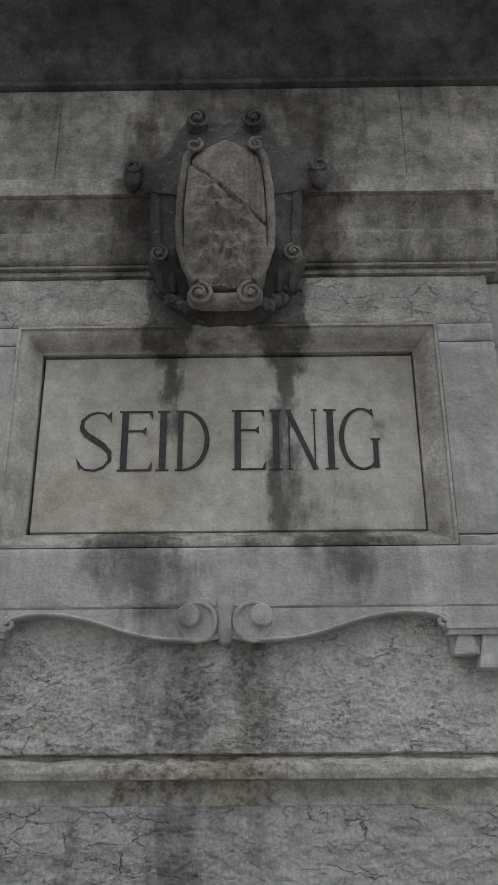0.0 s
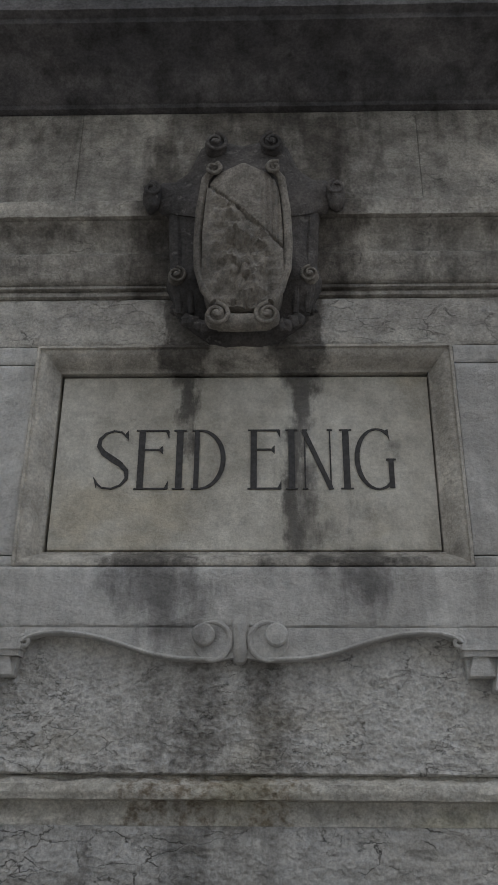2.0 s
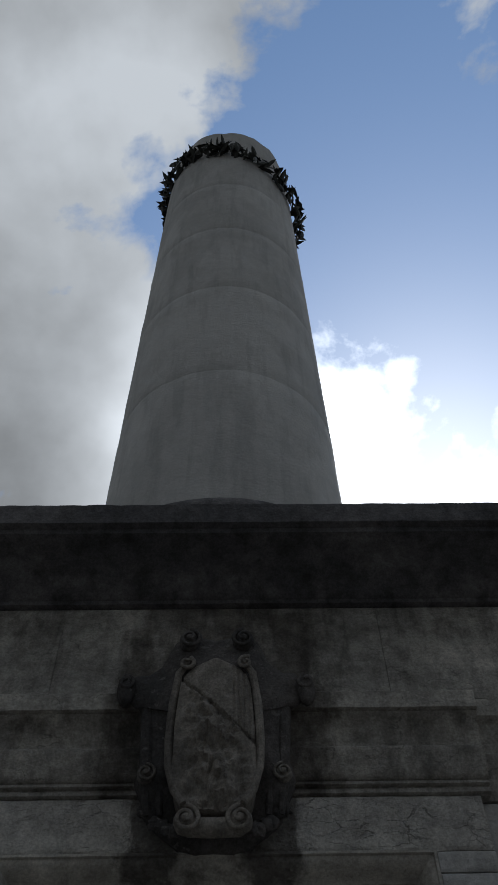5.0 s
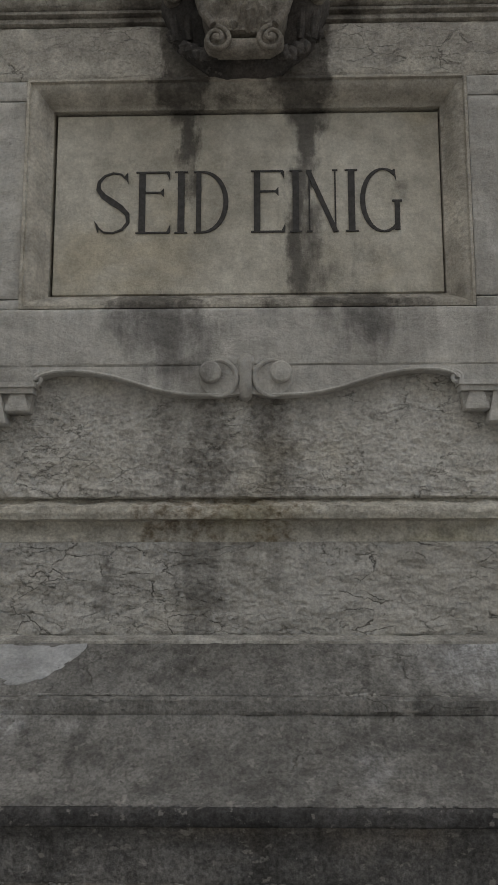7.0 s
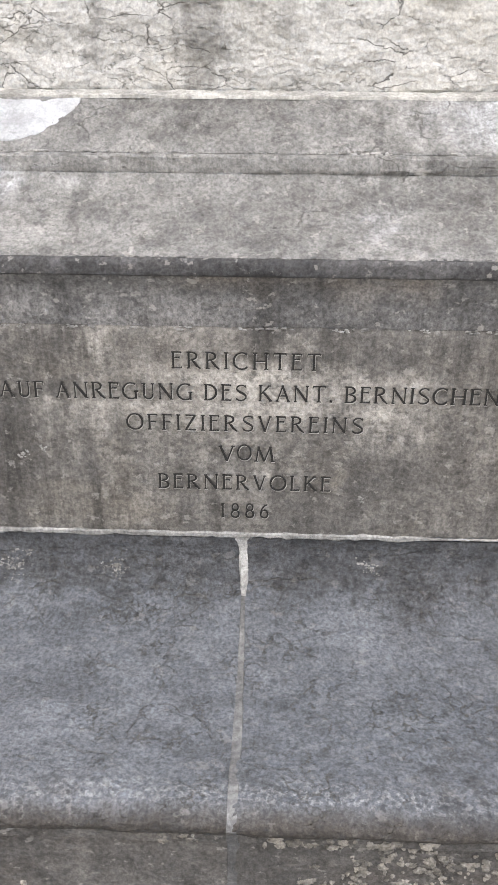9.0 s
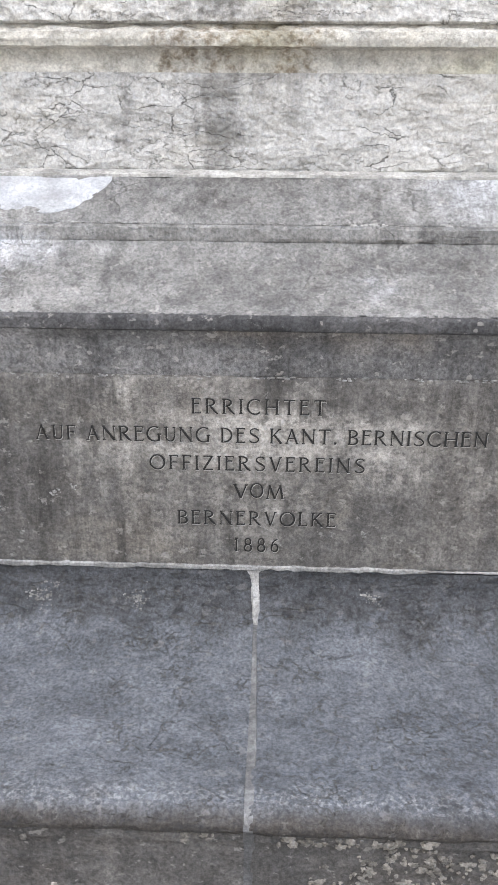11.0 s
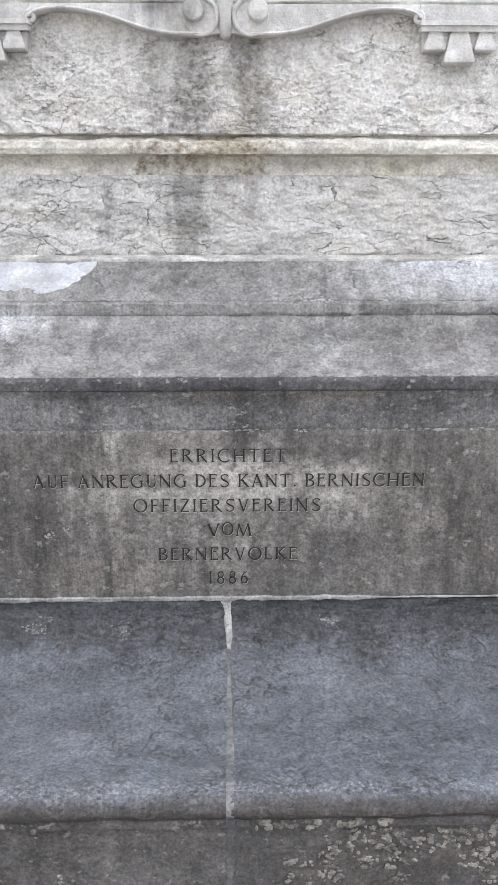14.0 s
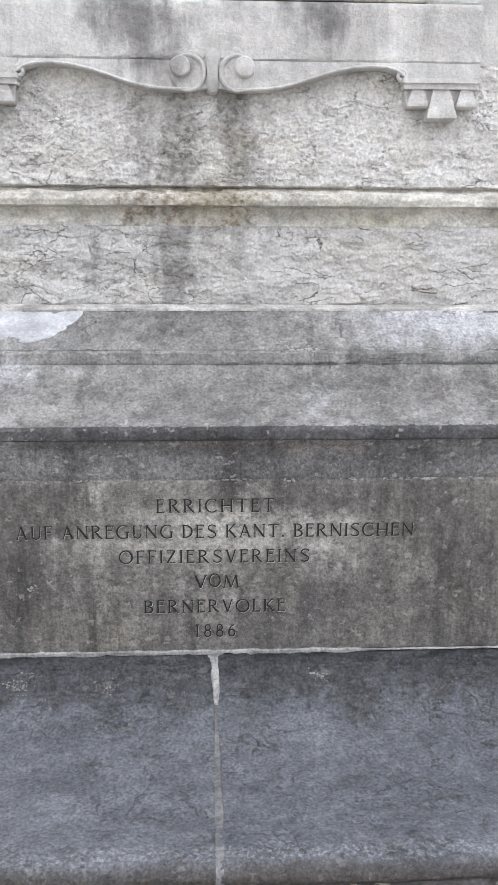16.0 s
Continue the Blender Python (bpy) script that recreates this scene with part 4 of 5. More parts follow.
apron_l = smooth(part("apron", apron_half(-1), M_DIE, monument, "curved apron with a rolled lower edge"))


def volute(parent, cx, cz, r, y, s, material, knob=0.026):
    """A flat scroll: a disc with a raised rim on its inner side round a raised knob."""
    n = 40
    disc = [(cx + r * math.cos(2 * math.pi * k / n), cz + r * math.sin(2 * math.pi * k / n)) for k in range(n)]
    bm = extrude([disc], y, y + 0.05, 0.003)
    smooth(part("volute", bm, material, parent, "flat scroll face"))
    rim = bmesh.new()
    pts = []
    for k in range(41):
        a = radians(-105 + 200 * k / 40)
        q = r * (1.0 - 0.10 * k / 40)
        pts.append((cx - s * q * math.cos(a), y + 0.001, cz + q * math.sin(a)))
    tube(rim, pts, [0.0035 + 0.003 * min(1.0, k / 12, (40 - k) / 8 + 0.3) for k in range(41)], 8)
    smooth(part("scroll_rim", rim, material, parent))
    cx, cz = cx + s * 0.018, cz + 0.011
    kb = bmesh.new()
    n = 24
    rings = []
    for rr, yy in ((knob * 1.02, y + 0.004), (knob * 1.0, y - 0.015), (knob * 0.86, y - 0.0195), (knob * 0.4, y - 0.022)):
        rings.append([kb.verts.new((cx + rr * math.cos(2 * math.pi * k / n), yy, cz + rr * math.sin(2 * math.pi * k / n))) for k in range(n)])
    for a, b in zip(rings, rings[1:]):
        for k in range(n):
            kb.faces.new((a[k], a[(k + 1) % n], b[(k + 1) % n], b[k]))
    kb.faces.new(rings[-1])
    smooth(part("knob", kb, material, parent, "round raised knob"))


volute(apron_r, 0.066, 2.566, 0.046, -0.091, 1, M_DIE)
volute(apron_l, -0.066, 2.566, 0.046, -0.091, -1, M_DIE)


def clasp():
    bm = bmesh.new()
    tube(bm, [(0, -0.070, 2.614), (0, -0.076, 2.606), (0, -0.083, 2.59), (0, -0.087, 2.565), (0, -0.085, 2.545), (0, -0.076, 2.532), (0, -0.060, 2.526)],
         [0.021, 0.022, 0.018, 0.0155, 0.017, 0.018, 0.014], 16)
    return bm


part("clasp_back", extrude([[(-0.10, 2.528), (-0.05, 2.522), (0.0, 2.530), (0.05, 2.522), (0.10, 2.528), (0.10, 2.5975), (-0.10, 2.5975)]], -0.086, -0.03), M_DIE, apron_l)
smooth(part("clasp", clasp(), M_DIE, apron_r, "rounded clasp between the scrolls"))
for s, holder in ((1, apron_r), (-1, apron_l)):
    curl = bmesh.new()
    tube(curl, spiral(s * 0.500, 2.564, -0.084, 0.015, 0.004, math.pi / 2, -1.3 * s, 20, 0.004), 0.0055, 8)
    smooth(part("curl", curl, M_DIE, holder))


for s in (-1, 1):
    a, b = sorted((s * 0.505, s * DIE))
    part("corner_plate", extrude([[(a, 2.5565), (b, 2.5565), (b, 2.5982), (a, 2.5982)]], -0.0765, -0.03), M_DIE, monument)


def drops(s):
    """The bracket with three wedge-shaped drops under the corner of the die."""
    x0, x1 = (0.506, 0.706) if s > 0 else (-0.706, -0.506)
    b = part("bracket", extrude([[(x0 + 0.010, 2.494), (x1 - 0.010, 2.494), (x1 - 0.006, 2.529), (x0 + 0.006, 2.529)]], -0.083, -0.03), M_DIE, monument, "moulded bracket with three wedge drops")
    part("cap", extrude([[(x0, 2.530), (x1, 2.530), (x1, 2.553), (x0, 2.553)]], -0.098, -0.03, 0.003), M_DIE, b)
    part("cap_fillet", extrude([[(x0 - 0.004, 2.544), (x1 + 0.004, 2.544), (x1 + 0.004, 2.556), (x0 - 0.004, 2.556)]], -0.104, -0.03, 0.002), M_DIE, b)
    for xa, xb, z0 in ((0.516, 0.573, 2.484), (0.567, 0.648, 2.453), (0.648, 0.702, 2.484)):
        c, w = (xa + xb) / 2 * s, (xb - xa) / 2
        y_top, y_low = -0.092, -0.108 if z0 < 2.47 else -0.098
        bm = bmesh.new()
        rows = [(2.531, w * 0.55, y_top), (z0 + 0.012, w * 0.97, y_low), (z0 + 0.004, w, y_low), (z0, w * 0.93, y_low + 0.006)]
        rings = []
        for z, ww, y in rows:
            rings.append([bm.verts.new((c - ww, y, z)), bm.verts.new((c + ww, y, z)), bm.verts.new((c + ww, -0.03, z)), bm.verts.new((c - ww, -0.03, z))])
        for a, d in zip(rings, rings[1:]):
            for k in range(4):
                bm.faces.new((a[k], a[(k + 1) % 4], d[(k + 1) % 4], d[k]))
        bm.faces.new(rings[0])
        bm.faces.new(list(reversed(rings[-1])))
        part("drop", bm, M_DIE, b)


drops(1)
drops(-1)

# -- the die with its framed panel --
course("die_sill", [(-0.074, 2.5985), (-0.078, 2.603), (-0.076, 2.735), (-0.070, 2.744)], -DIE, DIE, M_DIE, amount=0.0025, size=0.06, step=0.012, seed=51,
       label="smooth limestone band under the panel, streaked dark")
for s in (-1, 1):
    a, b = sorted((s * 0.564, s * DIE))
    for z0, z1, sd in ((2.746, 2.775, 53), (2.779, 3.305, 54), (3.309, 3.361, 55)):
        course("die_block", [(-0.052, z0), (-0.056, z0 + 0.006), (-0.056, z1 - 0.006), (-0.052, z1)], a, b, M_DIE, amount=0.005, size=0.05, step=0.01, seed=sd + s, chips=0.003)
    a, b = sorted((s * (DIE + 0.004), s * HALF))
    z = 2.47
    k = 0
    while z < 3.5:
        z1 = min(z + 0.42, 3.515)
        course("side_block", [(-0.012, z), (-0.017, z + 0.008), (-0.017, z1 - 0.012), (-0.012, z1 - 0.004)], a, b, M_DIE, amount=0.006, size=0.05, step=0.014, seed=61 + k + s)
        z = z1
        k += 1
course("die_top_block", [(-0.052, 3.363), (-0.055, 3.369), (-0.055, 3.507), (-0.052, 3.512)], -DIE, DIE, M_DIETOP, amount=0.006, size=0.06, step=0.01, seed=57, chips=0.003,
       label="pale limestone block with fine cracks above the panel")

panel = course("name_panel", [(0.004, 2.803), (0.0, 2.806), (0.0, 3.292), (0.004, 3.295)], -0.495, 0.499, M_PANEL, amount=0.0008, size=0.08, step=0.02, back=0.3, seed=71,
               label="recessed pale limestone panel with painted capitals")


def frame_side(a, b, inner_a, inner_b):
    """One moulded side of the panel's frame, mitred, from the outer edge a-b to the inner edge."""
    steps = [(0.0, -0.050), (0.03, -0.066), (0.16, -0.068), (0.20, -0.060), (0.30, -0.060), (0.45, -0.056), (0.62, -0.044), (0.78, -0.028), (0.88, -0.016), (0.93, -0.014), (1.0, -0.012), (1.0, 0.03), (0.0, 0.03)]
    bm = bmesh.new()
    n = 60
    rings = []
    for i in range(n + 1):
        t = i / n
        ring = []
        for k, y in steps:
            xo, zo = a[0] + (b[0] - a[0]) * t, a[1] + (b[1] - a[1]) * t
            xi, zi = inner_a[0] + (inner_b[0] - inner_a[0]) * t, inner_a[1] + (inner_b[1] - inner_a[1]) * t
            x, z = xo + (xi - xo) * k, zo + (zi - zo) * k
            d = relief(x, y, z, 0.002, 0.035, 5.5) if y < 0 else 0.0
            ring.append(bm.verts.new((x, y - d, z)))
        rings.append(ring)
    m = len(steps)
    for p, q in zip(rings, rings[1:]):
        for k in range(m):
            bm.faces.new((p[k], p[(k + 1) % m], q[(k + 1) % m], q[k]))
    bm.faces.new(rings[0])
    bm.faces.new(list(reversed(rings[-1])))
    return bm


OUT = [(-0.562, 2.747), (0.562, 2.747), (0.562, 3.3605), (-0.562, 3.3605)]
INN = [(-0.503, 2.796), (0.503, 2.796), (0.503, 3.301), (-0.503, 3.301)]
for k in range(4):
    smooth(part("frame_moulding", frame_side(OUT[k], OUT[(k + 1) % 4], INN[k], INN[(k + 1) % 4]), M_FRAME, monument, "worn rounded frame moulding round the panel" if k == 0 else ""), 50)

for c, a, b in (("S", 110, 280), ("E", 303, 462), ("I", 475, 532), ("D", 560, 720), ("E", 812, 968), ("I", 983, 1037), ("N", 1050, 1203), ("I", 1227, 1283), ("G", 1294, 1477)):
    xa, xb = -0.398 + (a - 110) / 1365 * 0.797, -0.398 + (b - 110) / 1365 * 0.797
    letter_mesh(c, xa, 2.966, xb - xa, 0.169, -0.001, M_PAINT, panel, 0.098, 0.027)

# -- entablature --
course("architrave_fillet", [(-0.050, 3.514), (-0.062, 3.518), (-0.062, 3.529), (-0.056, 3.532), (-0.056, 3.536), (-0.070, 3.539), (-0.070, 3.547)], -DIE - 0.03, DIE + 0.03, M_ENTAB, amount=0.0015, size=0.05, step=0.012, seed=81)
course("ogee_moulding", [(-0.064, 3.549), (-0.076, 3.556), (-0.084, 3.575), (-0.090, 3.60), (-0.098, 3.615), (-0.102, 3.628), (-0.100, 3.634)], -DIE - 0.03, DIE + 0.03, M_ENTAB, amount=0.002, size=0.05, step=0.012, seed=83,
       label="rounded entablature moulding with dark dirt patches")
course("soffit_hollow", [(-0.082, 3.636), (-0.084, 3.66), (-0.092, 3.685), (-0.106, 3.71), (-0.128, 3.727)], -DIE - 0.03, DIE + 0.03, M_ENTAB, amount=0.002, size=0.05, step=0.012, seed=85)
course("fascia", [(-0.128, 3.729), (-0.142, 3.731), (-0.144, 3.782), (-0.138, 3.788), (-0.08, 3.805)], -DIE - 0.03, DIE + 0.03, M_ENTAB, amount=0.003, size=0.05, step=0.012, seed=87, chips=0.003,
       label="light projecting fascia with chipped edge")
for s in (-1, 1):
    a, b = sorted((s * (DIE + 0.0305), s * HALF))
    course("outer_fascia", [(-0.02, 3.516), (-0.03, 3.54), (-0.06, 3.63), (-0.05, 3.64), (-0.07, 3.72), (-0.10, 3.73), (-0.105, 3.782), (-0.05, 3.80)], a, b, M_ENTAB, amount=0.003, size=0.05, step=0.014, seed=88 + s)
for k, (a, b) in enumerate(((-HALF, -0.504), (-0.5025, 0.52), (0.5215, HALF))):
    course("frieze_block", [(-0.066, 3.806), (-0.070, 3.812), (-0.070, 4.176), (-0.066, 4.182)], a, b, M_ENTAB, amount=0.003, size=0.07, step=0.016, seed=91 + k, label="tan frieze block with rain streaks")
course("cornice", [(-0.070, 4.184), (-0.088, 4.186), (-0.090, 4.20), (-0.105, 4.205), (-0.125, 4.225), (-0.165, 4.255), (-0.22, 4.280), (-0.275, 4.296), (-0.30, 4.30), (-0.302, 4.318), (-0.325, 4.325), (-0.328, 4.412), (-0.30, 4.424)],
       -HALF - 0.25, HALF + 0.25, M_CORNICE, amount=0.0025, size=0.05, step=0.02, back=2.2, seed=95, chips=0.0012, label="dark overhanging cornice with a chipped top edge")

# the core behind the facing, and the cornice's back
core = bmesh.new()
for x0, x1, y0, y1, z0, z1 in ((-1.18, 1.18, 0.33, 2.15, GROUND, 4.19), (-WIDE + 0.02, WIDE - 0.02, -0.31, 2.2, GROUND, 0.90)):
    q = [core.verts.new((x, y, z)) for z in (z0, z1) for x, y in ((x0, y0), (x1, y0), (x1, y1), (x0, y1))]
    for f in ((0, 1, 2, 3), (7, 6, 5, 4), (0, 4, 5, 1), (1, 5, 6, 2), (2, 6, 7, 3), (3, 7, 4, 0)):
        core.faces.new([q[k] for k in f])
part("pedestal_core", core, M_ENTAB, monument)


# -- column --
def turned(rows, n=72, cx=-0.012, cy=0.95, amount=0.003, top=None):
    """A turned stone: rows of radius and z; top: how far the last ring is broken."""
    bm = bmesh.new()
    rings = []
    for i, (r, z) in enumerate(rows):
        ring = []
        for k in range(n):
            a = 2 * math.pi * k / n
            d = amount * noise.fractal(Vector((math.cos(a) * 7, math.sin(a) * 7, z * 9)), 0.9, 2.1, 3)
            dz = 0.0
            if top and i >= len(rows) - 2:
                dz = top * (noise.noise(Vector((math.cos(a) * 1.6, math.sin(a) * 1.6, 2.2))) + 0.5 * noise.noise(Vector((math.cos(a) * 5, math.sin(a) * 5, 7.2))))
            ring.append(bm.verts.new((cx + (r + d) * math.cos(a), cy + (r + d) * math.sin(a), z + dz)))
        rings.append(ring)
    for a, b in zip(rings, rings[1:]):
        for k in range(n):
            bm.faces.new((a[k], a[(k + 1) % n], b[(k + 1) % n], b[k]))
    bm.faces.new(list(reversed(rings[0])))
    bm.faces.new(rings[-1])
    return bm


ped = bmesh.new()
q = [ped.verts.new((x, 0.95 + y, z)) for z in (4.42, 4.80) for x, y in ((-0.84, -0.84), (0.84, -0.84), (0.84, 0.84), (-0.84, 0.84))]
for f in ((3, 2, 1, 0), (4, 5, 6, 7), (0, 1, 5, 4), (1, 2, 6, 5), (2, 3, 7, 6), (3, 0, 4, 7)):
    ped.faces.new([q[k] for k in f])
# plinth and torus: their shade is put into the dark stone colour
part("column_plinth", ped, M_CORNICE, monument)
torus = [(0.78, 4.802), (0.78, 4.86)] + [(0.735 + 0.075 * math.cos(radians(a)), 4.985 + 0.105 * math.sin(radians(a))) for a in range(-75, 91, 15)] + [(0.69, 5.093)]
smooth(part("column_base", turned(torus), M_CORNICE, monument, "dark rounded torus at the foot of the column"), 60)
JOINTS = [5.095, 6.38, 7.55, 8.70, 9.85, 11.0]
for z0, z1 in zip(JOINTS, JOINTS[1:]):
    def rad(z):
        return 0.674 - 0.004 * max(0.0, z - 6.0)
    rows = [(rad(z0) - 0.0006, z0), (rad(z0), z0 + 0.002)] + [(rad(z0 + (z1 - z0) * k / 8), z0 + (z1 - z0) * k / 8) for k in range(1, 8)] + [(rad(z1), z1 - 0.002), (rad(z1) - 0.0006, z1 - 0.0003)]
    smooth(part("column_drum", turned(rows, amount=0.004), M_COLUMN, monument), 60)
rows = [(0.637, 11.0), (0.647, 11.012), (0.645, 11.25), (0.643, 11.5), (0.64, 11.7), (0.30, 11.82)]
smooth(part("column_drum", turned(rows, amount=0.008, top=0.16), M_COLUMN, monument, "broken top of the limestone column"), 40)


def garland():
    """Leaves laid round the shaft along a tilted ring, hanging lower on one side."""
    rng = random.Random(4)
    bm = bmesh.new()
    for i in range(420):
        a = rng.uniform(0, 2 * math.pi)
        z = 10.80 - 0.34 * math.cos(a - 0.1) + rng.gauss(0, 0.06)
        r = 0.665 + rng.uniform(0.0, 0.085)
        c = Vector((r * math.cos(a), 0.95 + r * math.sin(a), z))
        m = Matrix.Translation(c) @ Euler((rng.uniform(-1.2, 1.2), rng.uniform(-1.2, 1.2), a + rng.uniform(-0.8, 0.8))).to_matrix().to_4x4()
        ln, w = rng.uniform(0.06, 0.11), rng.uniform(0.018, 0.03)
        v = [bm.verts.new(m @ Vector(p)) for p in ((0, 0, -ln), (0, w, -ln * 0.2), (0.012, 0, 0), (0, -w, -ln * 0.2), (0, w * 0.7, ln * 0.5), (0, 0, ln), (0, -w * 0.7, ln * 0.5))]
        for f in ((0, 1, 2), (0, 2, 3), (1, 4, 2), (4, 5, 2), (5, 6, 2), (6, 3, 2)):
            bm.faces.new([v[k] for k in f])
    return bm


part("leaf_garland", garland(), M_LEAF, monument, "dark leaf garland round the column")

# -- cartouche --
def shell_outline(s=1.0):
    half = [(0.0, 3.352), (0.05, 3.350), (0.09, 3.362), (0.115, 3.385), (0.135, 3.398), (0.165, 3.425), (0.178, 3.440), (0.180, 3.460), (0.195, 3.49), (0.215, 3.53), (0.205, 3.57),
            (0.20, 3.62), (0.205, 3.68), (0.215, 3.73), (0.235, 3.735), (0.258, 3.76), (0.258, 3.825), (0.235, 3.845), (0.20, 3.845), (0.165, 3.87), (0.15, 3.90), (0.128, 3.955), (0.09, 3.985), (0.04, 3.975), (0.0, 3.965)]
    return half + [(-x, z) for x, z in reversed(half[1:-1])]


def strapwork():
    """The backing: layered outlines that swell forwards towards the shield."""
    bm = bmesh.new()
    line = shell_outline()
    cz = 3.64
    rings = []
    for k, y in ((1.0, -0.03), (1.0, -0.105), (0.97, -0.128), (0.90, -0.140), (0.78, -0.148), (0.62, -0.160), (0.45, -0.170)):
        ring = []
        for x, z in line:
            thin = 0.45 + 0.55 * min(1.0, max(0.0, (z - 3.34) / 0.14))
            lean = 0.045 * max(0.0, (z - 3.6) / 0.4) if y < -0.1 else 0.0
            rough = 0.008 * noise.fractal(Vector((x * 22, y * 9, z * 22)), 0.9, 2.0, 3)
            ring.append(bm.verts.new((x * k, -0.03 + (y + 0.03) * thin - lean - rough, cz + (z - cz) * k)))
        rings.append(ring)
    n = len(line)
    for a, b in zip(rings, rings[1:]):
        for q in range(n):
            bm.faces.new((a[q], a[(q + 1) % n], b[(q + 1) % n], b[q]))
    bm.faces.new(rings[-1])
    return bm


cart = smooth(part("cartouche", strapwork(), M_CARTDARK, monument, "soot-dark carved strapwork cartouche"), 60)


def shield():
    """A swelling shield with uneven lumps of relief and a slanting crack between its two halves."""
    nx, nz = 44, 72
    bm = bmesh.new()
    grid = []
    for j in range(nz + 1):
        v = j / nz
        z = 3.392 + v * 0.445
        w = 0.108 * (1 - 0.16 * max(0, (v - 0.55)) / 0.45) * math.sqrt(max(0.0, 1 - max(0.0, (0.22 - v) / 0.26) ** 2)) * math.sqrt(max(0.02, 1 - max(0.0, (v - 0.82) / 0.185) ** 2))
        row = []
        for i in range(nx + 1):
            u = 2 * i / nx - 1
            x = u * w
            y = -0.176 - 0.016 * (1 - u * u) - 0.040 * v
            cut = z - (3.70 - 0.95 * (x + 0.02))
            body = noise.fractal(Vector((x * 22, 2.0, z * 19)), 0.7, 2.0, 5) - 0.5 * abs(noise.noise(Vector((x * 40, 5.0, z * 34))))
            if cut < 0:
                y -= 0.012 + 0.026 * max(-0.6, body) * (1 - u * u)
            else:
                y += 0.002
                if x > 0.045:
                    y += 0.003 * math.sin(x * 420)
            if abs(cut) < 0.008:
                y += 0.010
            row.append(bm.verts.new((x, y, z)))
        grid.append(row)
    for a, b in zip(grid, grid[1:]):
        for k in range(nx):
            bm.faces.new((a[k], a[k + 1], b[k + 1], b[k]))
    rim = grid[0] + [r[-1] for r in grid[1:]] + list(reversed(grid[-1][:-1])) + [r[0] for r in reversed(grid[1:-1])]
    back = [bm.verts.new((q.co.x, -0.10, q.co.z)) for q in rim]
    for k in range(len(rim)):
        n = (k + 1) % len(rim)
        bm.faces.new((rim[k], rim[n], back[n], back[k]))
    bmesh.ops.remove_doubles(bm, verts=bm.verts, dist=0.0002)
    return bm


smooth(part("shield", shield(), M_CART, cart, "pale worn shield with a slanting crack"), 50)
for s in (-1, 1):
    side = bmesh.new()
    pts = [(s * 0.075, -0.196, 3.41), (s * 0.10, -0.190, 3.45), (s * 0.118, -0.186, 3.52), (s * 0.122, -0.186, 3.60), (s * 0.118, -0.196, 3.70), (s * 0.105, -0.208, 3.80), (s * 0.07, -0.218, 3.845)]
    tube(side, pts, [0.010, 0.011, 0.012, 0.012, 0.012, 0.011, 0.009], 10)
    smooth(part("shield_rim", side, M_CART, cart, "pale worn rim of the shield"))
    curl = bmesh.new()
    tube(curl, spiral(s * 0.085, 3.825, -0.222, 0.024, 0.006, radians(60), 1.1 * s, 24, 0.008), [0.007 - 0.003 * k / 24 for k in range(25)], 8)
    smooth(part("curl", curl, M_CART, cart), 60)

    def scroll(cx, cz, y, r, turn, depth, material, label):
        bm = bmesh.new()
        tube(bm, spiral(cx, cz, y, r, r * 0.25, radians(turn), 1.5 * s, 42, depth), [r * 0.20 - r * 0.08 * k / 42 for k in range(43)], 8)
        lump(bm, (cx, y - depth * 0.4, cz), (r * 0.34, r * 0.3, r * 0.34), cx * 9)
        lump(bm, (cx, y + r * 0.5, cz), (r * 0.95, r * 0.7, r * 0.95), cx * 5)
        return smooth(part("scroll", bm, material, cart, label), 60)

    scroll(s * 0.180, 3.526, -0.150, 0.026, 90, 0.012, M_CART, "small pale scroll boss")
    scroll(s * 0.066, 3.372, -0.196, 0.034, 90, 0.014, M_CART, "pale rolled scroll at the foot")
    scroll(s * 0.080, 3.925, -0.212, 0.034, 90, 0.014, M_CARTDARK, "dark rolled scroll at the head")
    ear = bmesh.new()
    lump(ear, (s * 0.258, -0.158, 3.782), (0.026, 0.030, 0.052), s + 2, 16, 12, 0.15)
    tube(ear, spiral(s * 0.258, 3.790, -0.180, 0.026, 0.007, radians(100), 1.1 * s, 30, 0.010), [0.007 - 0.003 * k / 30 for k in range(31)], 8)
    smooth(part("ear_scroll", ear, M_CARTDARK, cart, "dark rolled ear scroll"), 60)
    drape = bmesh.new()
    for x, r in ((0.19, 0.020), (0.155, 0.017)):
        tube(drape, [(s * x * 1.04, -0.150, 3.82), (s * x, -0.142, 3.70), (s * x * 0.97, -0.132, 3.60), (s * x * 0.95, -0.124, 3.52), (s * x * 0.9, -0.108, 3.43)], [r * 0.7, r, r, r * 0.9, r * 0.5], 10)
    smooth(part("drapery", drape, M_CARTDARK, cart))
    leafy = bmesh.new()
    rng = random.Random(8)
    for k in range(6):
        t = k / 5
        lump(leafy, (s * (0.182 - 0.085 * t), -0.098 - 0.03 * t, 3.448 - 0.070 * math.sin(t * 1.5) + 0.01 * rng.random()), (0.018, 0.012, 0.018), k, 12, 8, 0.55)
    smooth(part("leaf_edge", leafy, M_CARTDARK, cart), 60)
roll = bmesh.new()
tube(roll, [(-0.062, -0.166, 3.368), (-0.03, -0.174, 3.362), (0.0, -0.176, 3.360), (0.03, -0.174, 3.362), (0.062, -0.166, 3.368)], 0.024, 16)
smooth(part("roll", roll, M_CART, cart, "plain roll joining the lower scrolls"), 60)

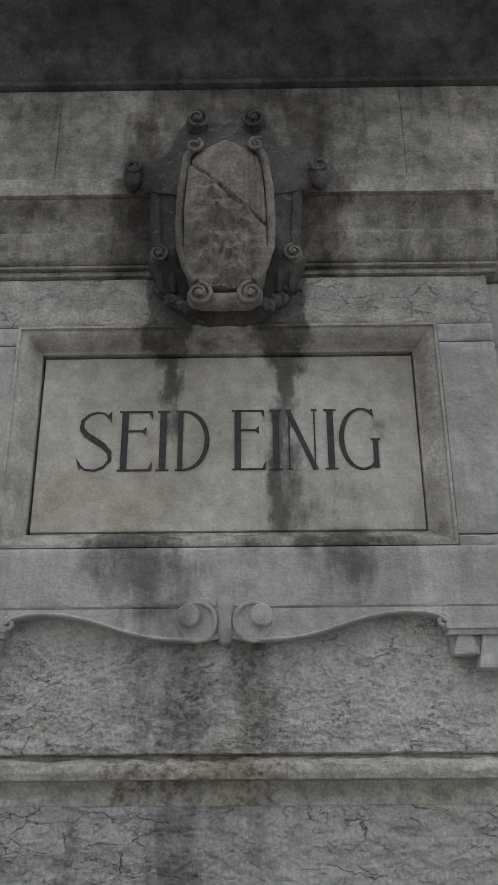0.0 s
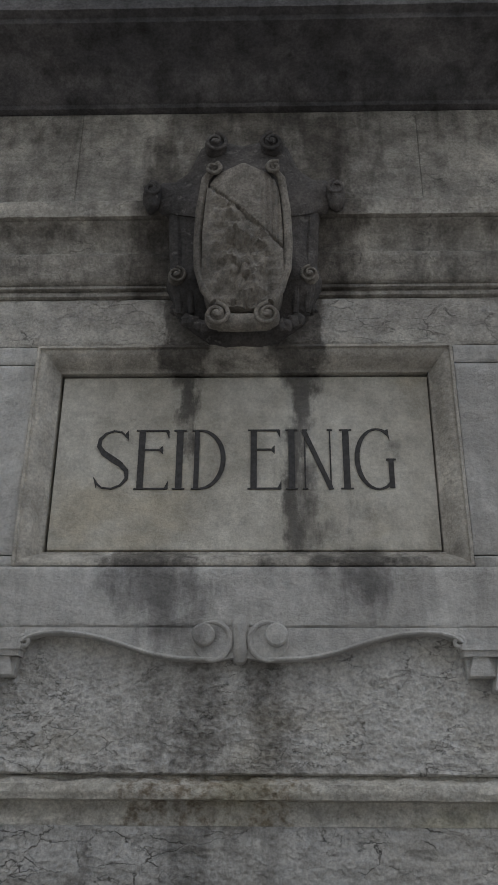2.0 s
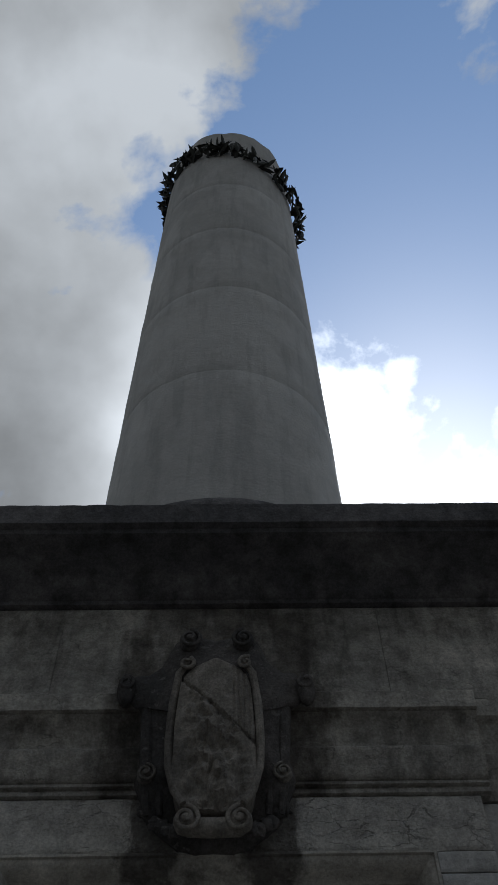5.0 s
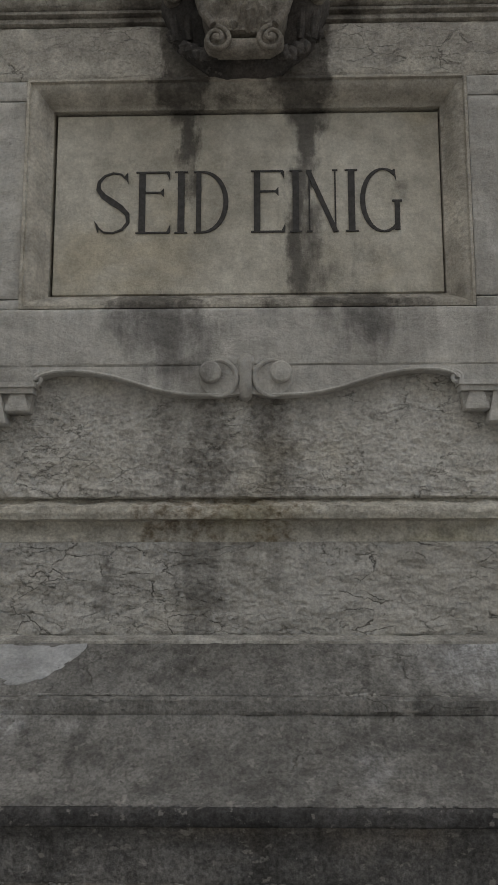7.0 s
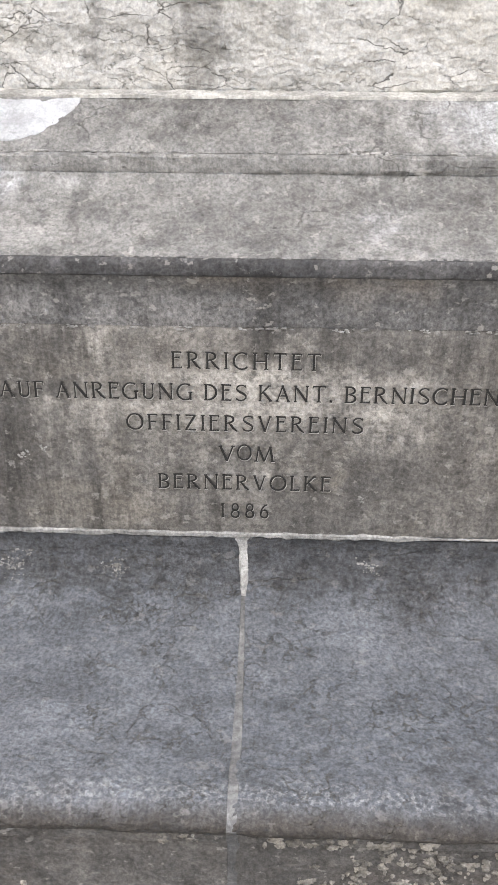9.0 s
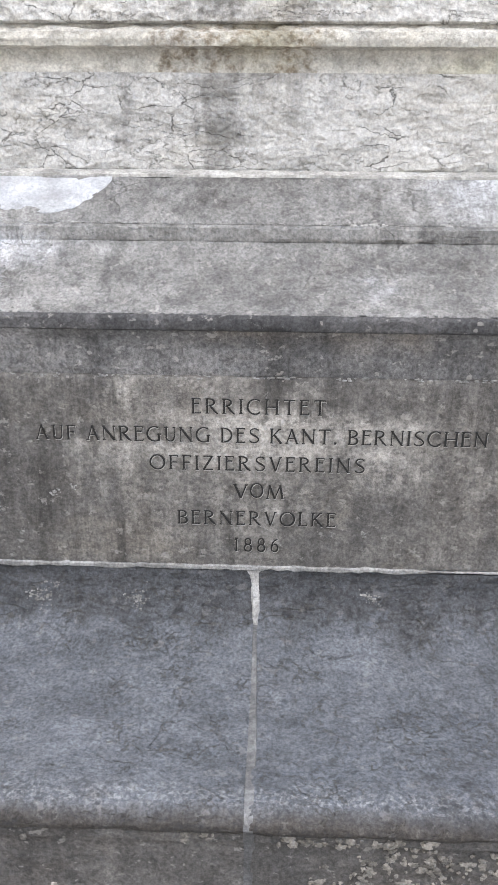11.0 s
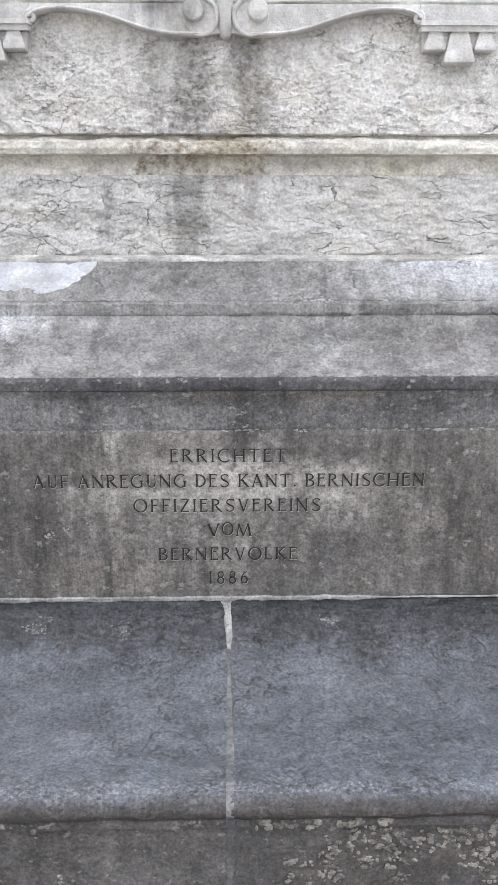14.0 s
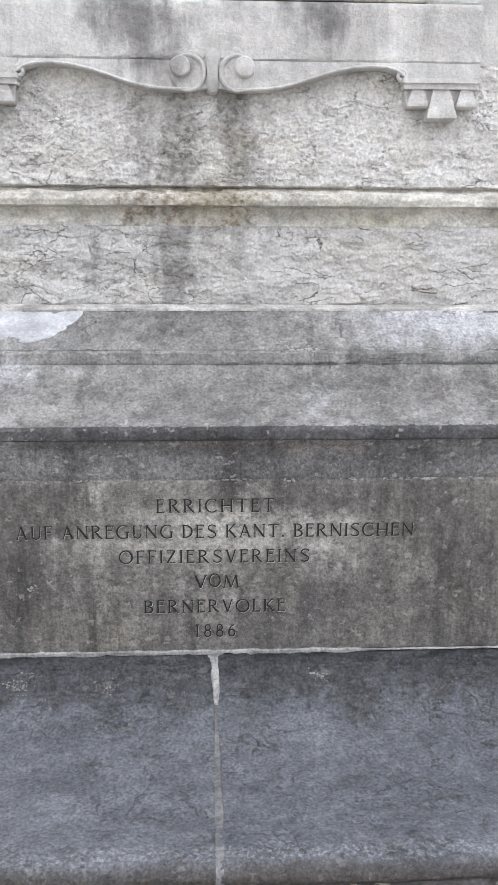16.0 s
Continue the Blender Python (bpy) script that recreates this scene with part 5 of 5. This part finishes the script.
# -- grey lichen and pale scabs on the lower courses --
M_SCAB = stone("grey_lichen", (0.25, 0.244, 0.23), (0.15, 0.147, 0.14), grain=0.8, pits=0.5, scale=9, patch=(0.4, 0.6), cloudy=1.0, peck=0.5)


def scab(x, z, y, rx, rz, seed):
    """A patch of small flat specks of lichen, denser towards its middle."""
    rng = random.Random(round(seed * 100))
    bm = bmesh.new()
    for k in range(max(10, round(rx * rz * 90000))):
        r = rng.uniform(0.0010, 0.0032) * (1.5 if rng.random() < 0.15 else 1.0)
        zz = z + rng.gauss(0, rz * 0.45)
        lump(bm, (x + rng.gauss(0, rx * 0.45), (y if z > 1.08 else ledge_face(zz)) + 0.0008, zz), (r * rng.uniform(0.8, 1.6), 0.0016, r), rng.uniform(0, 50), 8, 5, 0.7)
    tagged(part("lichen_patch", bm, M_SCAB, monument), kind="stuff")


for x, z, y, rx, rz in ((-0.52, 0.995, -0.392, 0.036, 0.030), (-0.285, 0.990, -0.392, 0.034, 0.022), (-0.49, 1.02, -0.392, 0.014, 0.009), (0.27, 1.0, -0.392, 0.034, 0.024),
                        (0.30, 1.311, -0.3915, 0.010, 0.009), (-0.47, 1.262, -0.3915, 0.012, 0.010), (-0.43, 1.275, -0.3915, 0.009, 0.008),
                        (-0.56, 1.155, -0.3915, 0.012, 0.008), (0.25, 1.17, -0.3915, 0.010, 0.007), (-0.61, 1.215, -0.3915, 0.012, 0.009)):
    scab(x, z, y, rx, rz, x * 9 + z * 5)

def lichen_field(x0, x1, z0, z1, y, count, seed, size, clump):
    """Flat pale flakes of lichen in clumps on an upright face."""
    rng = random.Random(seed)
    bm = bmesh.new()
    made = 0
    while made < count:
        x, z = rng.uniform(x0, x1), rng.uniform(z0, z1)
        made += 1
        if noise.noise(Vector((x * 5.5, seed * 1.7, z * 5.5))) + 0.5 * noise.noise(Vector((x * 17, seed, z * 17))) < clump:
            continue
        r = size * rng.uniform(0.3, 1.0) ** 1.5
        for k in range(rng.randint(1, 3)):
            lump(bm, (x + rng.gauss(0, r * 0.8), y, z + rng.gauss(0, r * 0.7)), (r * rng.uniform(0.7, 1.4), 0.0032, r * rng.uniform(0.6, 1.1)), rng.uniform(0, 50), 10, 6, 0.8)
    tagged(smooth(part("lichen_patch", bm, M_LICHEN, monument, "pale grey-green flakes of lichen"), 60), kind="stuff")


M_LICHEN = stone("pale_flaking_lichen", (0.30, 0.278, 0.245), (0.16, 0.149, 0.133), grain=0.7, pits=0.3, scale=9, cloudy=0.8)
lichen_field(0.10, 1.1, 0.67, 0.855, -0.999, 900, 21, 0.0070, -0.08)
lichen_field(-1.1, -0.08, 0.70, 0.855, -0.999, 420, 22, 0.0062, 0.10)
lichen_field(0.05, 1.1, 0.863, 0.880, -1.007, 170, 23, 0.0080, -0.15)
lichen_field(-1.1, -0.05, 0.863, 0.880, -1.007, 60, 24, 0.0070, 0.05)

# ---- ground ----
gr = bmesh.new()
gv = [gr.verts.new(p) for p in ((-1500, -1500, GROUND), (1500, -1500, GROUND), (1500, 1500, GROUND), (-1500, 1500, GROUND))]
gr.faces.new(gv)
gme = bpy.data.meshes.new("ground")
gr.to_mesh(gme)
gr.free()
gme.materials.append(M_PAVING)
tagged(new("ground", gme), "level grey gravel ground round the monument", "ground", kind="structure")
course("mortar_joint", [(-1.003, GROUND - 0.001), (-1.008, GROUND + 0.010), (-0.997, GROUND + 0.019)], -WIDE, WIDE, M_OLDMORTAR, amount=0.004, size=0.03, step=0.012, seed=99, back=-0.98)
